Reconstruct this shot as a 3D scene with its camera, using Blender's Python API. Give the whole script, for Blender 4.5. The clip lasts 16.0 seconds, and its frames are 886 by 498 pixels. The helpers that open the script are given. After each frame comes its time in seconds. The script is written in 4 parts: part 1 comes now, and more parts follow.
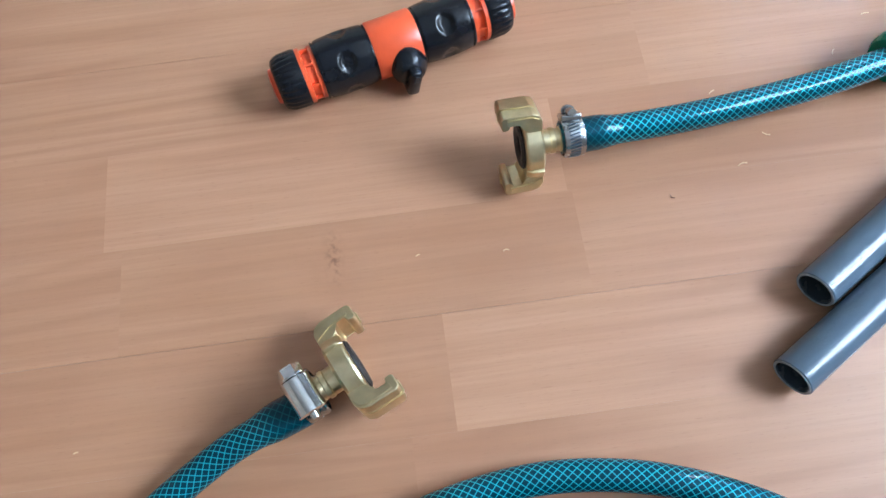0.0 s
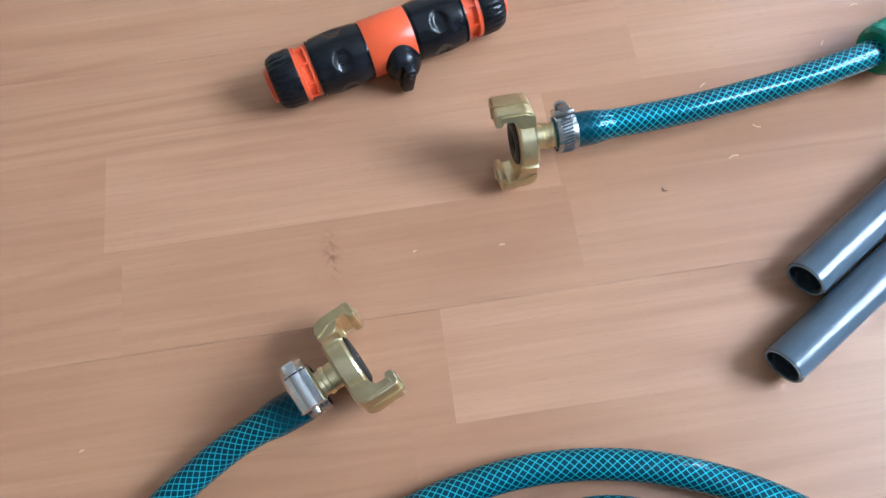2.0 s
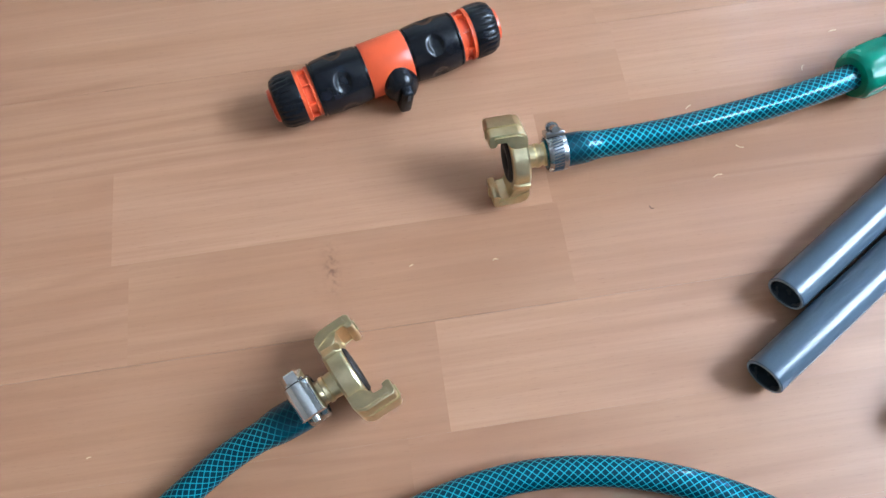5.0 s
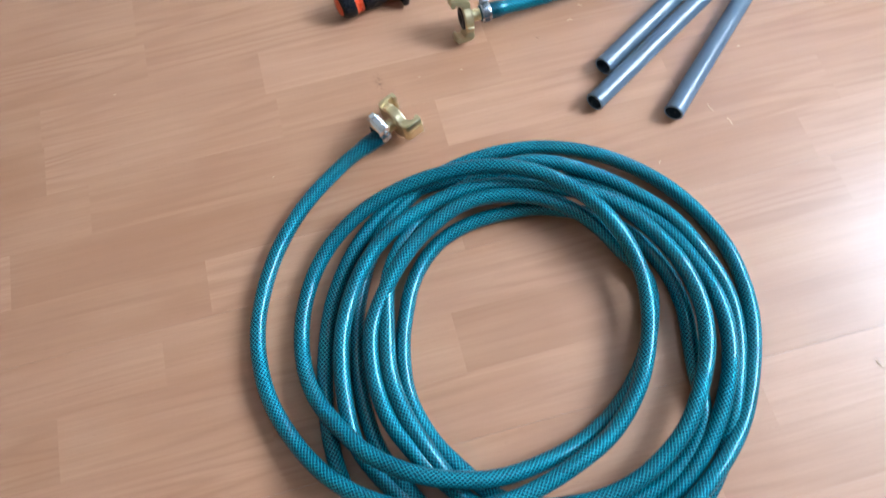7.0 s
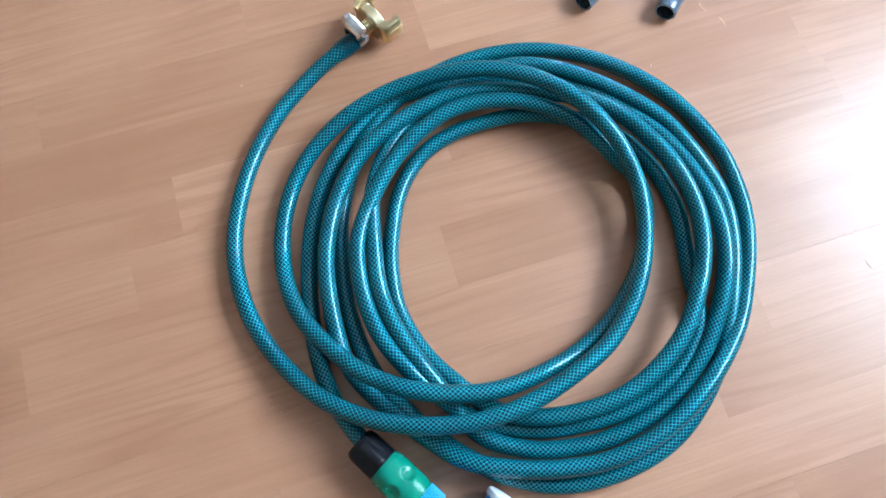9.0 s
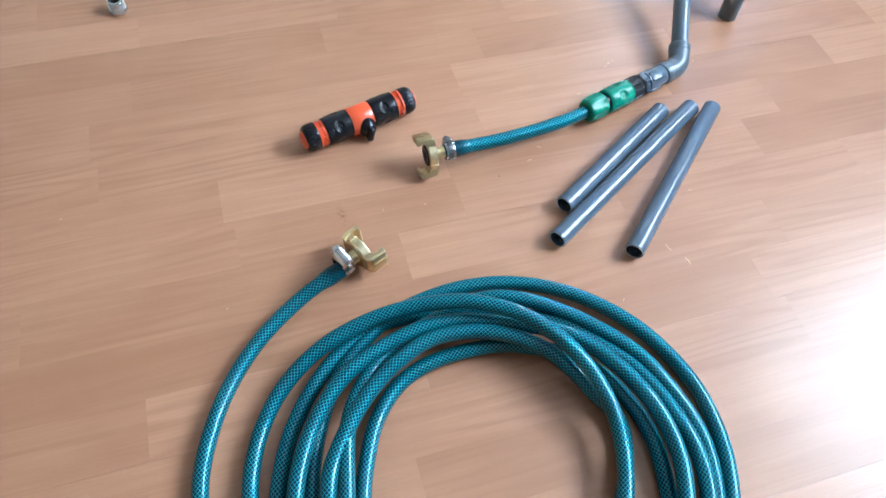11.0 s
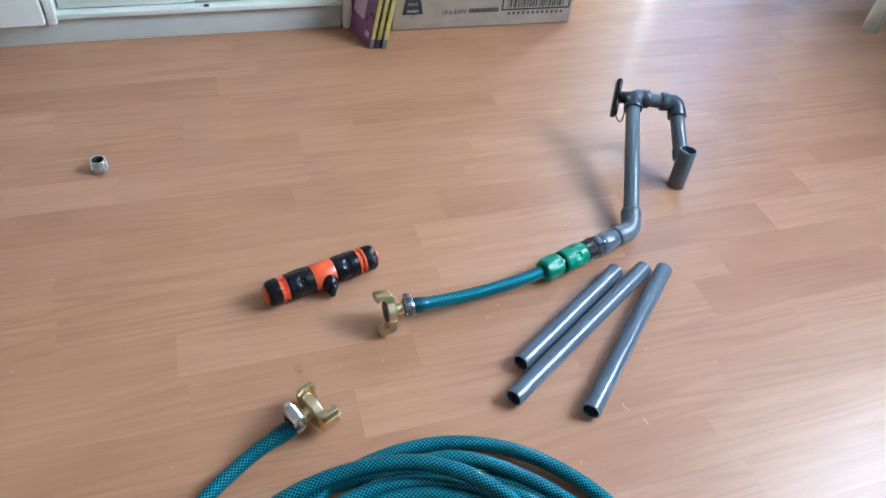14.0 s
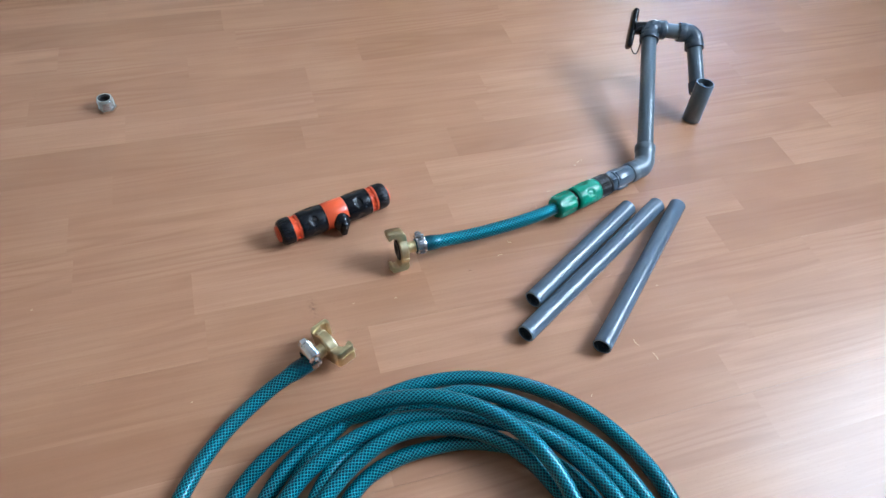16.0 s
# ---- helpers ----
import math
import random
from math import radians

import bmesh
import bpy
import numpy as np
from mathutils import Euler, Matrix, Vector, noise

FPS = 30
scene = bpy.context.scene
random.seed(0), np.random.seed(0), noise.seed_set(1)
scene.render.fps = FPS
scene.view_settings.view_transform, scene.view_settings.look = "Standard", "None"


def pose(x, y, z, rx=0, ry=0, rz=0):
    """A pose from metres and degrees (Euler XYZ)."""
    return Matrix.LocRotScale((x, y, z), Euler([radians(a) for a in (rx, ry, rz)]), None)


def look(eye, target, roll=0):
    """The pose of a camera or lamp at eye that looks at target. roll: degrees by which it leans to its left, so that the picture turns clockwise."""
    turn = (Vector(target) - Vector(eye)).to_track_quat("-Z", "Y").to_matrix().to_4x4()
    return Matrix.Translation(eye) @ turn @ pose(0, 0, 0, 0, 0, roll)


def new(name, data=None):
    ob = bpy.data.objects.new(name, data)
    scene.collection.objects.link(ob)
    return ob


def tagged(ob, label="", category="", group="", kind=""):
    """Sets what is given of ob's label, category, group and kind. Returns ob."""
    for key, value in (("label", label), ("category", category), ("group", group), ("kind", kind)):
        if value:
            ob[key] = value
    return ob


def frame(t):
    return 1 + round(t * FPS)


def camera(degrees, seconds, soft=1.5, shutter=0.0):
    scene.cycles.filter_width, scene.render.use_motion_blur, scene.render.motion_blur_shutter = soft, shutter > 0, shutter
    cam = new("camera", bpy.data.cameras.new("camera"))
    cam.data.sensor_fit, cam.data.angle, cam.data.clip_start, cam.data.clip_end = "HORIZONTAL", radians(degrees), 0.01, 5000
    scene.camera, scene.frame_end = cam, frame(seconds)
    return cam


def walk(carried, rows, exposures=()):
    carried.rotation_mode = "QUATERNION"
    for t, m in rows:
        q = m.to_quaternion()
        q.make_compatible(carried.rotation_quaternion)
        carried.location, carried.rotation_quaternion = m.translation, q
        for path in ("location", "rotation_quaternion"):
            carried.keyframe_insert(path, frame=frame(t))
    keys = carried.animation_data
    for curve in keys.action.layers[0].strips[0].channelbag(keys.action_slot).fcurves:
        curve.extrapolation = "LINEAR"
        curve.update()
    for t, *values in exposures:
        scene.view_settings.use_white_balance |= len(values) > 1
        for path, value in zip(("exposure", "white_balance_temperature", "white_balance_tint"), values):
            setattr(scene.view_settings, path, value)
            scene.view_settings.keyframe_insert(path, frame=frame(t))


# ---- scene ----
cam = camera(66.2, 16.0, soft=1.5, shutter=0.4)
PATH = [
    (0, (0.095, -0.167, 0.441), (0.02, 0.522, -1.435), -5.6),
    (0.5, (0.095, -0.167, 0.441), (0.025, 0.515, -1.438), -5.0),
    (1, (0.086, -0.164, 0.449), (0.036, 0.523, -1.428), -3.3),
    (1.5, (0.088, -0.165, 0.448), (0.042, 0.503, -1.436), -3.6),
    (2, (0.095, -0.165, 0.449), (0.031, 0.494, -1.439), -5.8),
    (2.5, (0.094, -0.164, 0.449), (0.043, 0.491, -1.44), -5.0),
    (3, (0.096, -0.166, 0.448), (0.031, 0.502, -1.436), -5.9),
    (3.2, (0.095, -0.167, 0.447), (0.033, 0.508, -1.434), -5.6),
    (5.3, (0.096, -0.171, 0.479), (0.049, 0.522, -1.397), -4.0),
    (5.5, (0.079, -0.187, 0.538), (0.067, 0.511, -1.336), -3.6),
    (5.7, (0.074, -0.25, 0.579), (0.099, 0.465, -1.289), -3.7),
    (6, (0.067, -0.352, 0.65), (0.151, 0.329, -1.228), 2.9),
    (6.5, (0.036, -0.584, 0.791), (0.12, 0.233, -1.033), 1.0),
    (7, (0.056, -0.598, 0.817), (0.074, 0.133, -1.045), -5.4),
    (7.5, (0.011, -0.642, 0.757), (0.093, -0.037, -1.147), -1.4),
    (8, (0.023, -0.607, 0.765), (0.119, -0.147, -1.179), 2.4),
    (8.5, (0.021, -0.609, 0.763), (0.156, -0.113, -1.17), 6.5),
    (9, (0.014, -0.607, 0.769), (0.139, -0.07, -1.153), 4.3),
    (9.5, (-0.007, -0.554, 0.782), (0.189, 0.079, -1.105), 8.5),
    (10, (0.011, -0.573, 0.791), (0.2, 0.299, -0.999), 4.7),
    (10.2, (0.017, -0.57, 0.797), (0.215, 0.369, -0.958), 4.8),
    (12.3, (0.03, -0.585, 0.787), (0.286, 0.49, -0.88), 6.2),
    (12.5, (0.033, -0.585, 0.786), (0.284, 0.485, -0.884), 6.1),
    (13, (0.033, -0.588, 0.802), (0.288, 0.496, -0.859), 6.5),
    (13.5, (0.052, -0.559, 0.828), (0.345, 0.692, -0.704), 6.0),
    (13.8, (0.058, -0.579, 0.817), (0.374, 0.794, -0.602), 6.4),
    (14, (0.059, -0.581, 0.816), (0.375, 0.797, -0.599), 6.5),
    (14.5, (0.057, -0.578, 0.815), (0.357, 0.744, -0.656), 5.8),
    (15, (0.054, -0.578, 0.817), (0.344, 0.718, -0.678), 6.2),
    (15.5, (0.056, -0.578, 0.816), (0.341, 0.686, -0.708), 6.1),
    (16, (0.055, -0.578, 0.814), (0.335, 0.667, -0.726), 6.0),
]
walk(cam, [(t, look(eye, target, roll)) for t, eye, target, roll in PATH],
     exposures=[(0, -0.04), (5.3, -0.07), (6.0, -0.1), (6.6, 0.02), (7.5, 0.13), (10.2, 0.12), (12.3, -0.03), (13.5, 0.02), (14, -0.2), (16, -0.26)])

# ---------------------------------------------------------------- light
world = bpy.data.worlds.new("world")
scene.world = world
world.use_nodes = True
wn = world.node_tree
sky = wn.nodes.new("ShaderNodeTexSky")
sky.sky_type = 'NISHITA'
sky.sun_disc = False
sky.sun_elevation = radians(42)
sky.sun_rotation = radians(200)
wn.links.new(sky.outputs[0], wn.nodes["Background"].inputs[0])
wn.nodes["Background"].inputs[1].default_value = 0.12

ROOM = radians(8.45)            # the room's long axis against world x
ROOM_M = Matrix.Rotation(ROOM, 4, 'Z')


def room(u, v, z=0.0, turn=0.0):
    """A pose in the room's own axes: u along the boards, v across them."""
    return ROOM_M @ pose(u, v, z, 0, 0, turn)


EAST, WEST, NORTH, SOUTH, HEIGHT = 2.1, -2.2, 1.42, -2.6, 2.8
WIN_V0, WIN_V1, WIN_Z0, WIN_Z1 = -1.0, 0.36, 1.0, 2.48

lamp = bpy.data.lights.new("window_daylight", 'AREA')
lamp.shape = 'RECTANGLE'
lamp.size, lamp.size_y = WIN_V1 - WIN_V0 - 0.1, WIN_Z1 - WIN_Z0 - 0.1
lamp.energy = 148
lamp.spread = radians(160)
lamp.color = (0.60, 0.78, 1.0)
lamp_ob = new("window_daylight", lamp)
lamp_ob.matrix_world = ROOM_M @ look((EAST + 0.16, (WIN_V0 + WIN_V1) / 2, (WIN_Z0 + WIN_Z1) / 2),
                                     (EAST - 1.0, (WIN_V0 + WIN_V1) / 2, (WIN_Z0 + WIN_Z1) / 2 - 0.25))


# ---------------------------------------------------------------- materials
def material(name, color=(0.5, 0.5, 0.5), rough=0.5, metal=0.0, spec=0.5, coat=0.0):
    m = bpy.data.materials.new(name)
    m.use_nodes = True
    b = m.node_tree.nodes["Principled BSDF"]
    b.inputs["Base Color"].default_value = (*color, 1)
    b.inputs["Roughness"].default_value = rough
    b.inputs["Metallic"].default_value = metal
    b.inputs["Specular IOR Level"].default_value = spec
    b.inputs["Coat Weight"].default_value = coat
    b.inputs["Coat Roughness"].default_value = 0.12
    return m


class Nodes:
    """Short hand for a material's node tree."""

    def __init__(self, m):
        self.t = m.node_tree
        self.bsdf = self.t.nodes["Principled BSDF"]

    def add(self, kind, **sets):
        n = self.t.nodes.new(kind)
        for key, value in sets.items():
            if key == "op":
                n.operation = value
            elif key == "dims":
                n.noise_dimensions = value
            elif key == "blend":
                n.blend_type = value
                n.data_type = 'RGBA'
        return n

    def wire(self, a, b):
        self.t.links.new(a, b)

    def math(self, op, a, b=None, c=None):
        n = self.add("ShaderNodeMath", op=op)
        for k, v in enumerate((a, b, c)):
            if v is None:
                continue
            if isinstance(v, (int, float)):
                n.inputs[k].default_value = v
            else:
                self.wire(v, n.inputs[k])
        return n.outputs[0]

    def noise(self, vector, scale, detail=4.0, rough=0.55):
        n = self.add("ShaderNodeTexNoise")
        self.wire(vector, n.inputs["Vector"])
        n.inputs["Scale"].default_value = scale
        n.inputs["Detail"].default_value = detail
        n.inputs["Roughness"].default_value = rough
        return n.outputs["Fac"]

    def coords(self, which="Object", scale=(1, 1, 1), shift=None):
        c = self.add("ShaderNodeTexCoord")
        mp = self.add("ShaderNodeMapping")
        self.wire(c.outputs[which], mp.inputs["Vector"])
        mp.inputs["Scale"].default_value = scale
        if shift is not None:
            self.wire(shift, mp.inputs["Location"])
        return mp.outputs[0]

    def ramp(self, fac, stops):
        r = self.add("ShaderNodeValToRGB")
        self.wire(fac, r.inputs[0])
        e = r.color_ramp.elements
        while len(e) < len(stops):
            e.new(0.5)
        for k, (at, c) in enumerate(stops):
            e[k].position = at
            e[k].color = (*c, 1) if len(c) == 3 else c
        return r.outputs[0]

    def mix(self, fac, a, b, blend='MIX'):
        n = self.add("ShaderNodeMix", blend=blend)
        for sock, v in ((n.inputs[0], fac), (n.inputs[6], a), (n.inputs[7], b)):
            if isinstance(v, (int, float)):
                sock.default_value = v
            elif isinstance(v, tuple):
                sock.default_value = (*v, 1)
            else:
                self.wire(v, sock)
        return n.outputs[2]

    def bump(self, height, strength=0.2, distance=0.001):
        n = self.add("ShaderNodeBump")
        n.inputs["Strength"].default_value = strength
        n.inputs["Distance"].default_value = distance
        self.wire(height, n.inputs["Height"])
        self.wire(n.outputs[0], self.bsdf.inputs["Normal"])


def worn(name, color, rough, metal=0.0, vary=0.25, scale=60, bump=0.1, spec=0.5, coat=0.0, fine=900, even=0.4):
    """A plain substance with blotches, fine grain and uneven gloss."""
    m = material(name, color, rough, metal, spec, coat)
    n = Nodes(m)
    v = n.coords()
    big, small = n.noise(v, scale, 3), n.noise(v, fine, 3)
    dark = tuple(c * (1 - vary) for c in color)
    light = tuple(min(1, c * (1 + vary)) for c in color)
    n.wire(n.ramp(big, [(0.3, dark), (0.7, light)]), n.bsdf.inputs["Base Color"])
    n.wire(n.math('MULTIPLY_ADD', big, rough * 1.2 * (1 - even), rough * (0.4 + 0.6 * even)), n.bsdf.inputs["Roughness"])
    n.bump(small, bump, 0.0006)
    return m


def laminate(name="beech_laminate", knot=None):
    """Beech-look laminate: soft figure along the strip, a tone for each strip, pores and a satin lacquer."""
    m = material(name, (0.4, 0.2, 0.1), 0.4, 0, 0.48)
    n = Nodes(m)
    info = n.add("ShaderNodeObjectInfo")
    rnd = info.outputs["Random"]
    shift = n.add("ShaderNodeCombineXYZ")
    n.wire(n.math('MULTIPLY', rnd, 37.0), shift.inputs[0])
    n.wire(n.math('MULTIPLY', rnd, 91.0), shift.inputs[1])

    def along(x, y):
        return n.coords("Object", (x, y, 1.0), shift.outputs[0])

    cloud = n.noise(along(2.2, 5.0), 2.0, 2)
    flame = n.noise(along(0.8, 11.0), 1.5, 1.0, 0.4)
    bell = pith = None
    if knot:
        spot = n.add("ShaderNodeMapping")
        n.wire(n.add("ShaderNodeTexCoord").outputs["Object"], spot.inputs["Vector"])
        spot.inputs["Location"].default_value = (-knot[0], -knot[1], 0)

        def fade(sx, sy, k):
            near = n.add("ShaderNodeMapping")
            n.wire(spot.outputs[0], near.inputs["Vector"])
            near.inputs["Scale"].default_value = (sx, sy, 0.0)
            gap = n.add("ShaderNodeVectorMath", op='LENGTH')
            n.wire(near.outputs[0], gap.inputs[0])
            return n.math('POWER', 2.718, n.math('MULTIPLY', n.math('POWER', gap.outputs["Value"], 2.0), -k))

        bell = fade(95.0, 62.0, 0.7)
        flame = n.math('ADD', flame, n.math('MULTIPLY', bell, 0.10))
        lumps = n.ramp(n.noise(spot.outputs[0], 190.0, 2), [(0.44, (0, 0, 0)), (0.62, (0.8, 0.8, 0.8))])
        pith = n.math('MULTIPLY', lumps, fade(240.0, 75.0, 0.8))
    # cathedral rings, thin dark late wood between broad pale early wood, showing only in places
    wave = n.math('MULTIPLY_ADD', n.math('SINE', n.math('MULTIPLY', flame, 68.0)), 0.5, 0.5)
    late = n.math('POWER', wave, 2.2)
    where = n.ramp(n.noise(along(1.6, 2.5), 2.2, 1), [(0.44, (0.05, 0.05, 0.05)), (0.62, (1, 1, 1))])
    fibre = n.ramp(n.noise(along(5.0, 170.0), 1.6, 4, 0.65), [(0.36, (0, 0, 0)), (0.66, (1, 1, 1))])
    broad = n.noise(along(1.0, 26.0), 2.0, 3)
    pores = n.ramp(n.noise(along(75.0, 900.0), 1.5, 2), [(0.62, (0, 0, 0)), (0.72, (1, 1, 1))])
    base = n.ramp(rnd, [(0.0, (0.340, 0.153, 0.078)), (0.2, (0.398, 0.188, 0.102)), (0.8, (0.430, 0.209, 0.117)), (1.0, (0.474, 0.240, 0.139))])
    if knot:
        base = (0.402, 0.191, 0.104)
    c = n.mix(n.ramp(cloud, [(0.35, (0, 0, 0)), (0.75, (0.5, 0.5, 0.5))]), base, (0.530, 0.288, 0.164))
    c = n.mix(n.ramp(broad, [(0.42, (0, 0, 0)), (0.74, (0.36, 0.36, 0.36))]), c, (0.335, 0.138, 0.058))
    c = n.mix(n.math('MULTIPLY', late, n.math('MULTIPLY', where, 0.36)), c, (0.29, 0.115, 0.052))
    if knot:
        c = n.mix(n.math('MULTIPLY', bell, 0.25), c, (0.36, 0.155, 0.075))
        c = n.mix(pith, c, (0.13, 0.05, 0.025))
    c = n.mix(n.math('MULTIPLY', fibre, 0.30), c, (0.31, 0.142, 0.074))
    c = n.mix(n.math('MULTIPLY', pores, 0.30), c, (0.24, 0.10, 0.05))
    n.wire(c, n.bsdf.inputs["Base Color"])
    place = n.add("ShaderNodeNewGeometry").outputs["Position"]
    smear = n.noise(place, 6.0, 2)
    n.wire(n.math('MULTIPLY_ADD', smear, 0.14, 0.36), n.bsdf.inputs["Roughness"])
    n.bsdf.inputs["Coat Weight"].default_value = 0.17
    n.wire(n.math('MULTIPLY_ADD', smear, 0.12, 0.09), n.bsdf.inputs["Coat Roughness"])
    n.bump(n.math('MULTIPLY_ADD', fibre, 0.5, n.math('MULTIPLY', cloud, 0.6)), 0.05, 0.001)
    return m


def braided(name="braided_pvc"):
    """Clear green-blue hose wall over a diagonal thread net; UV: turns round, metres along."""
    m = material(name, (0.0, 0.2, 0.24), 0.46, 0.34, 0.05, 0.75)
    m.node_tree.nodes["Principled BSDF"].inputs["Coat IOR"].default_value = 1.42
    n = Nodes(m)
    uv = n.add("ShaderNodeTexCoord").outputs["UV"]
    sep = n.add("ShaderNodeSeparateXYZ")
    n.wire(uv, sep.inputs[0])
    u, v = n.math('MULTIPLY', sep.outputs[0], 12.0), n.math('MULTIPLY', sep.outputs[1], 178.0)
    lines = []
    for sign in (1.0, -1.0):
        f = n.math('FRACT', n.math('ADD', n.math('MULTIPLY_ADD', v, sign, u), 400.0))
        tri = n.math('ABSOLUTE', n.math('SUBTRACT', f, 0.5))
        lines.append(n.math('MINIMUM', n.math('MAXIMUM', n.math('MULTIPLY', n.math('SUBTRACT', tri, 0.375), 9.0), 0.0), 1.0))
    net = n.math('MINIMUM', n.math('ADD', lines[0], lines[1]), 1.0)
    # the thread sinks out of sight where the wall is stretched over the coupling's tail
    net = n.math('MULTIPLY', net, n.math('MINIMUM', 1.0, n.math('MAXIMUM', 0.12, n.math('MULTIPLY', n.math('SUBTRACT', sep.outputs[1], 0.020), 60.0))))
    patch = n.noise(n.coords(), 16.0, 3)
    deep = n.ramp(patch, [(0.3, (0.0, 0.034, 0.052)), (0.7, (0.0, 0.050, 0.074))])
    thread = n.ramp(patch, [(0.3, (0.008, 0.33, 0.40)), (0.7, (0.014, 0.42, 0.50))])
    n.wire(n.mix(net, deep, thread), n.bsdf.inputs["Base Color"])
    dust = n.noise(n.coords(), 120.0, 4)
    n.wire(n.math('MULTIPLY_ADD', dust, 0.07, 0.03), n.bsdf.inputs["Coat Roughness"])
    n.bump(n.math('MULTIPLY_ADD', net, 0.2, dust), 0.04, 0.0006)
    return m


LAMINATE = laminate()
BRAID = braided()
BRASS = worn("cast_brass", (0.70, 0.585, 0.36), 0.33, 1.0, 0.10, 110, 0.16, fine=620, even=0.8)
STEEL = worn("zinc_steel", (0.47, 0.49, 0.51), 0.27, 1.0, 0.1, 120, 0.02, even=0.9)
CHROME = worn("chrome", (0.74, 0.75, 0.75), 0.12, 1.0, 0.08, 120, 0.05)
RUBBER = worn("black_rubber", (0.018, 0.017, 0.017), 0.55, 0, 0.3)
BLACK = worn("black_plastic", (0.007, 0.008, 0.011), 0.24, 0, 0.25, 80, 0.03, spec=0.34, even=0.8)
ORANGE = worn("orange_plastic", (0.74, 0.092, 0.028), 0.36, 0, 0.1, 50, 0.08)
PVC = worn("grey_pvc", (0.080, 0.116, 0.152), 0.20, 0, 0.06, 35, 0.02, spec=0.6, even=0.9)
PVC_AGED = worn("matt_grey_pvc", (0.096, 0.130, 0.154), 0.28, 0, 0.03, 14, 0.05, even=0.9)
PVC_CUT = worn("sawn_pvc_edge", (0.27, 0.33, 0.37), 0.5, 0, 0.12, 200, 0.2)
PVC_DARK = worn("dark_grey_pvc", (0.042, 0.063, 0.083), 0.27, 0, 0.06, 40, 0.05, even=0.85)
GREEN = worn("green_plastic", (0.0, 0.235, 0.145), 0.25, 0, 0.15, 50, 0.08, spec=0.32)
BLUE = worn("blue_plastic", (0.005, 0.31, 0.72), 0.36, 0, 0.12, 50, 0.08)
WHITE_PLASTIC = worn("white_plastic", (0.78, 0.78, 0.77), 0.4, 0, 0.05, 60, 0.05)
WHITE_PAINT = worn("white_lacquer", (0.74, 0.77, 0.71), 0.42, 0, 0.04, 8, 0.05)
PLINTH = worn("grey_white_plinth", (0.55, 0.57, 0.53), 0.5, 0, 0.06, 9, 0.05)
WALL = worn("cream_wall_paint", (0.33, 0.29, 0.24), 0.9, 0, 0.03, 5, 0.25, fine=250)
CEILING = worn("ceiling_paint", (0.42, 0.415, 0.405), 0.95, 0, 0.02, 5, 0.2, fine=250)
CARD = worn("corrugated_cardboard", (0.42, 0.35, 0.28), 0.85, 0, 0.1, 22, 0.3)
INK = worn("black_print", (0.035, 0.035, 0.045), 0.7, 0, 0.2)
PURPLE = worn("purple_cover", (0.24, 0.095, 0.185), 0.3, 0, 0.35, 20, 0.05)
YELLOW = worn("yellow_spine", (0.47, 0.42, 0.10), 0.4, 0, 0.2, 60, 0.05)
GREY_PRINT = worn("grey_print", (0.14, 0.14, 0.135), 0.5, 0, 0.15, 60, 0.05)
PAPER = worn("paper", (0.75, 0.73, 0.68), 0.8, 0, 0.08)
PALE_PINK = worn("pale_pink_print", (0.6, 0.42, 0.5), 0.35, 0, 0.1)
WOOD_BIT = worn("pale_wood_shaving", (0.7, 0.48, 0.28), 0.7, 0, 0.2, 300)
DARK_BIT = worn("dark_crumb", (0.14, 0.06, 0.03), 0.7, 0, 0.2, 300)
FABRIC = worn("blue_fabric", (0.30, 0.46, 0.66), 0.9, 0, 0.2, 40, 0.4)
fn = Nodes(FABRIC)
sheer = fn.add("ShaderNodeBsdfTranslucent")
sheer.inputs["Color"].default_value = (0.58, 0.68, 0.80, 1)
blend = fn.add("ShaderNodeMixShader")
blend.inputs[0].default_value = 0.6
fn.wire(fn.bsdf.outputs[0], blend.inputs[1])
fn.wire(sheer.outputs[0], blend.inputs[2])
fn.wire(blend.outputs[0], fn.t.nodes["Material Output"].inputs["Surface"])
SUBFLOOR = worn("dark_joint", (0.12, 0.055, 0.028), 0.8, 0, 0.2)
glass = material("window_glass", (1, 1, 1), 0.02)
glass.node_tree.nodes["Principled BSDF"].inputs["Transmission Weight"].default_value = 1.0
glass.node_tree.nodes["Principled BSDF"].inputs["IOR"].default_value = 1.45


# ---------------------------------------------------------------- mesh helpers
def mesh_of(name, bm, mat, smooth=35):
    me = bpy.data.meshes.new(name)
    bmesh.ops.recalc_face_normals(bm, faces=bm.faces)
    for f in bm.faces:
        f.smooth = True
    for e in bm.edges:
        if len(e.link_faces) == 2 and e.calc_face_angle(0) > radians(smooth):
            e.smooth = False
    bm.to_mesh(me)
    bm.free()
    me.materials.append(mat)
    return me


def part(name, bm, mat, parent, label="", m=None, smooth=35):
    ob = new(name, mesh_of(name, bm, mat, smooth))
    ob.parent = parent
    if m is not None:
        ob.matrix_local = m
    return tagged(ob, label)


def thing(name, m, label, category, group="", kind=""):
    return_ob = new(name)
    return_ob.empty_display_size = 0.02
    return_ob.matrix_world = m
    return tagged(return_ob, label, category, group, kind)


def single(name, bm, mat, m, label, category="", group="", kind="", smooth=35):
    ob = new(name, mesh_of(name, bm, mat, smooth))
    ob.matrix_world = m
    return tagged(ob, label, category, group, kind)


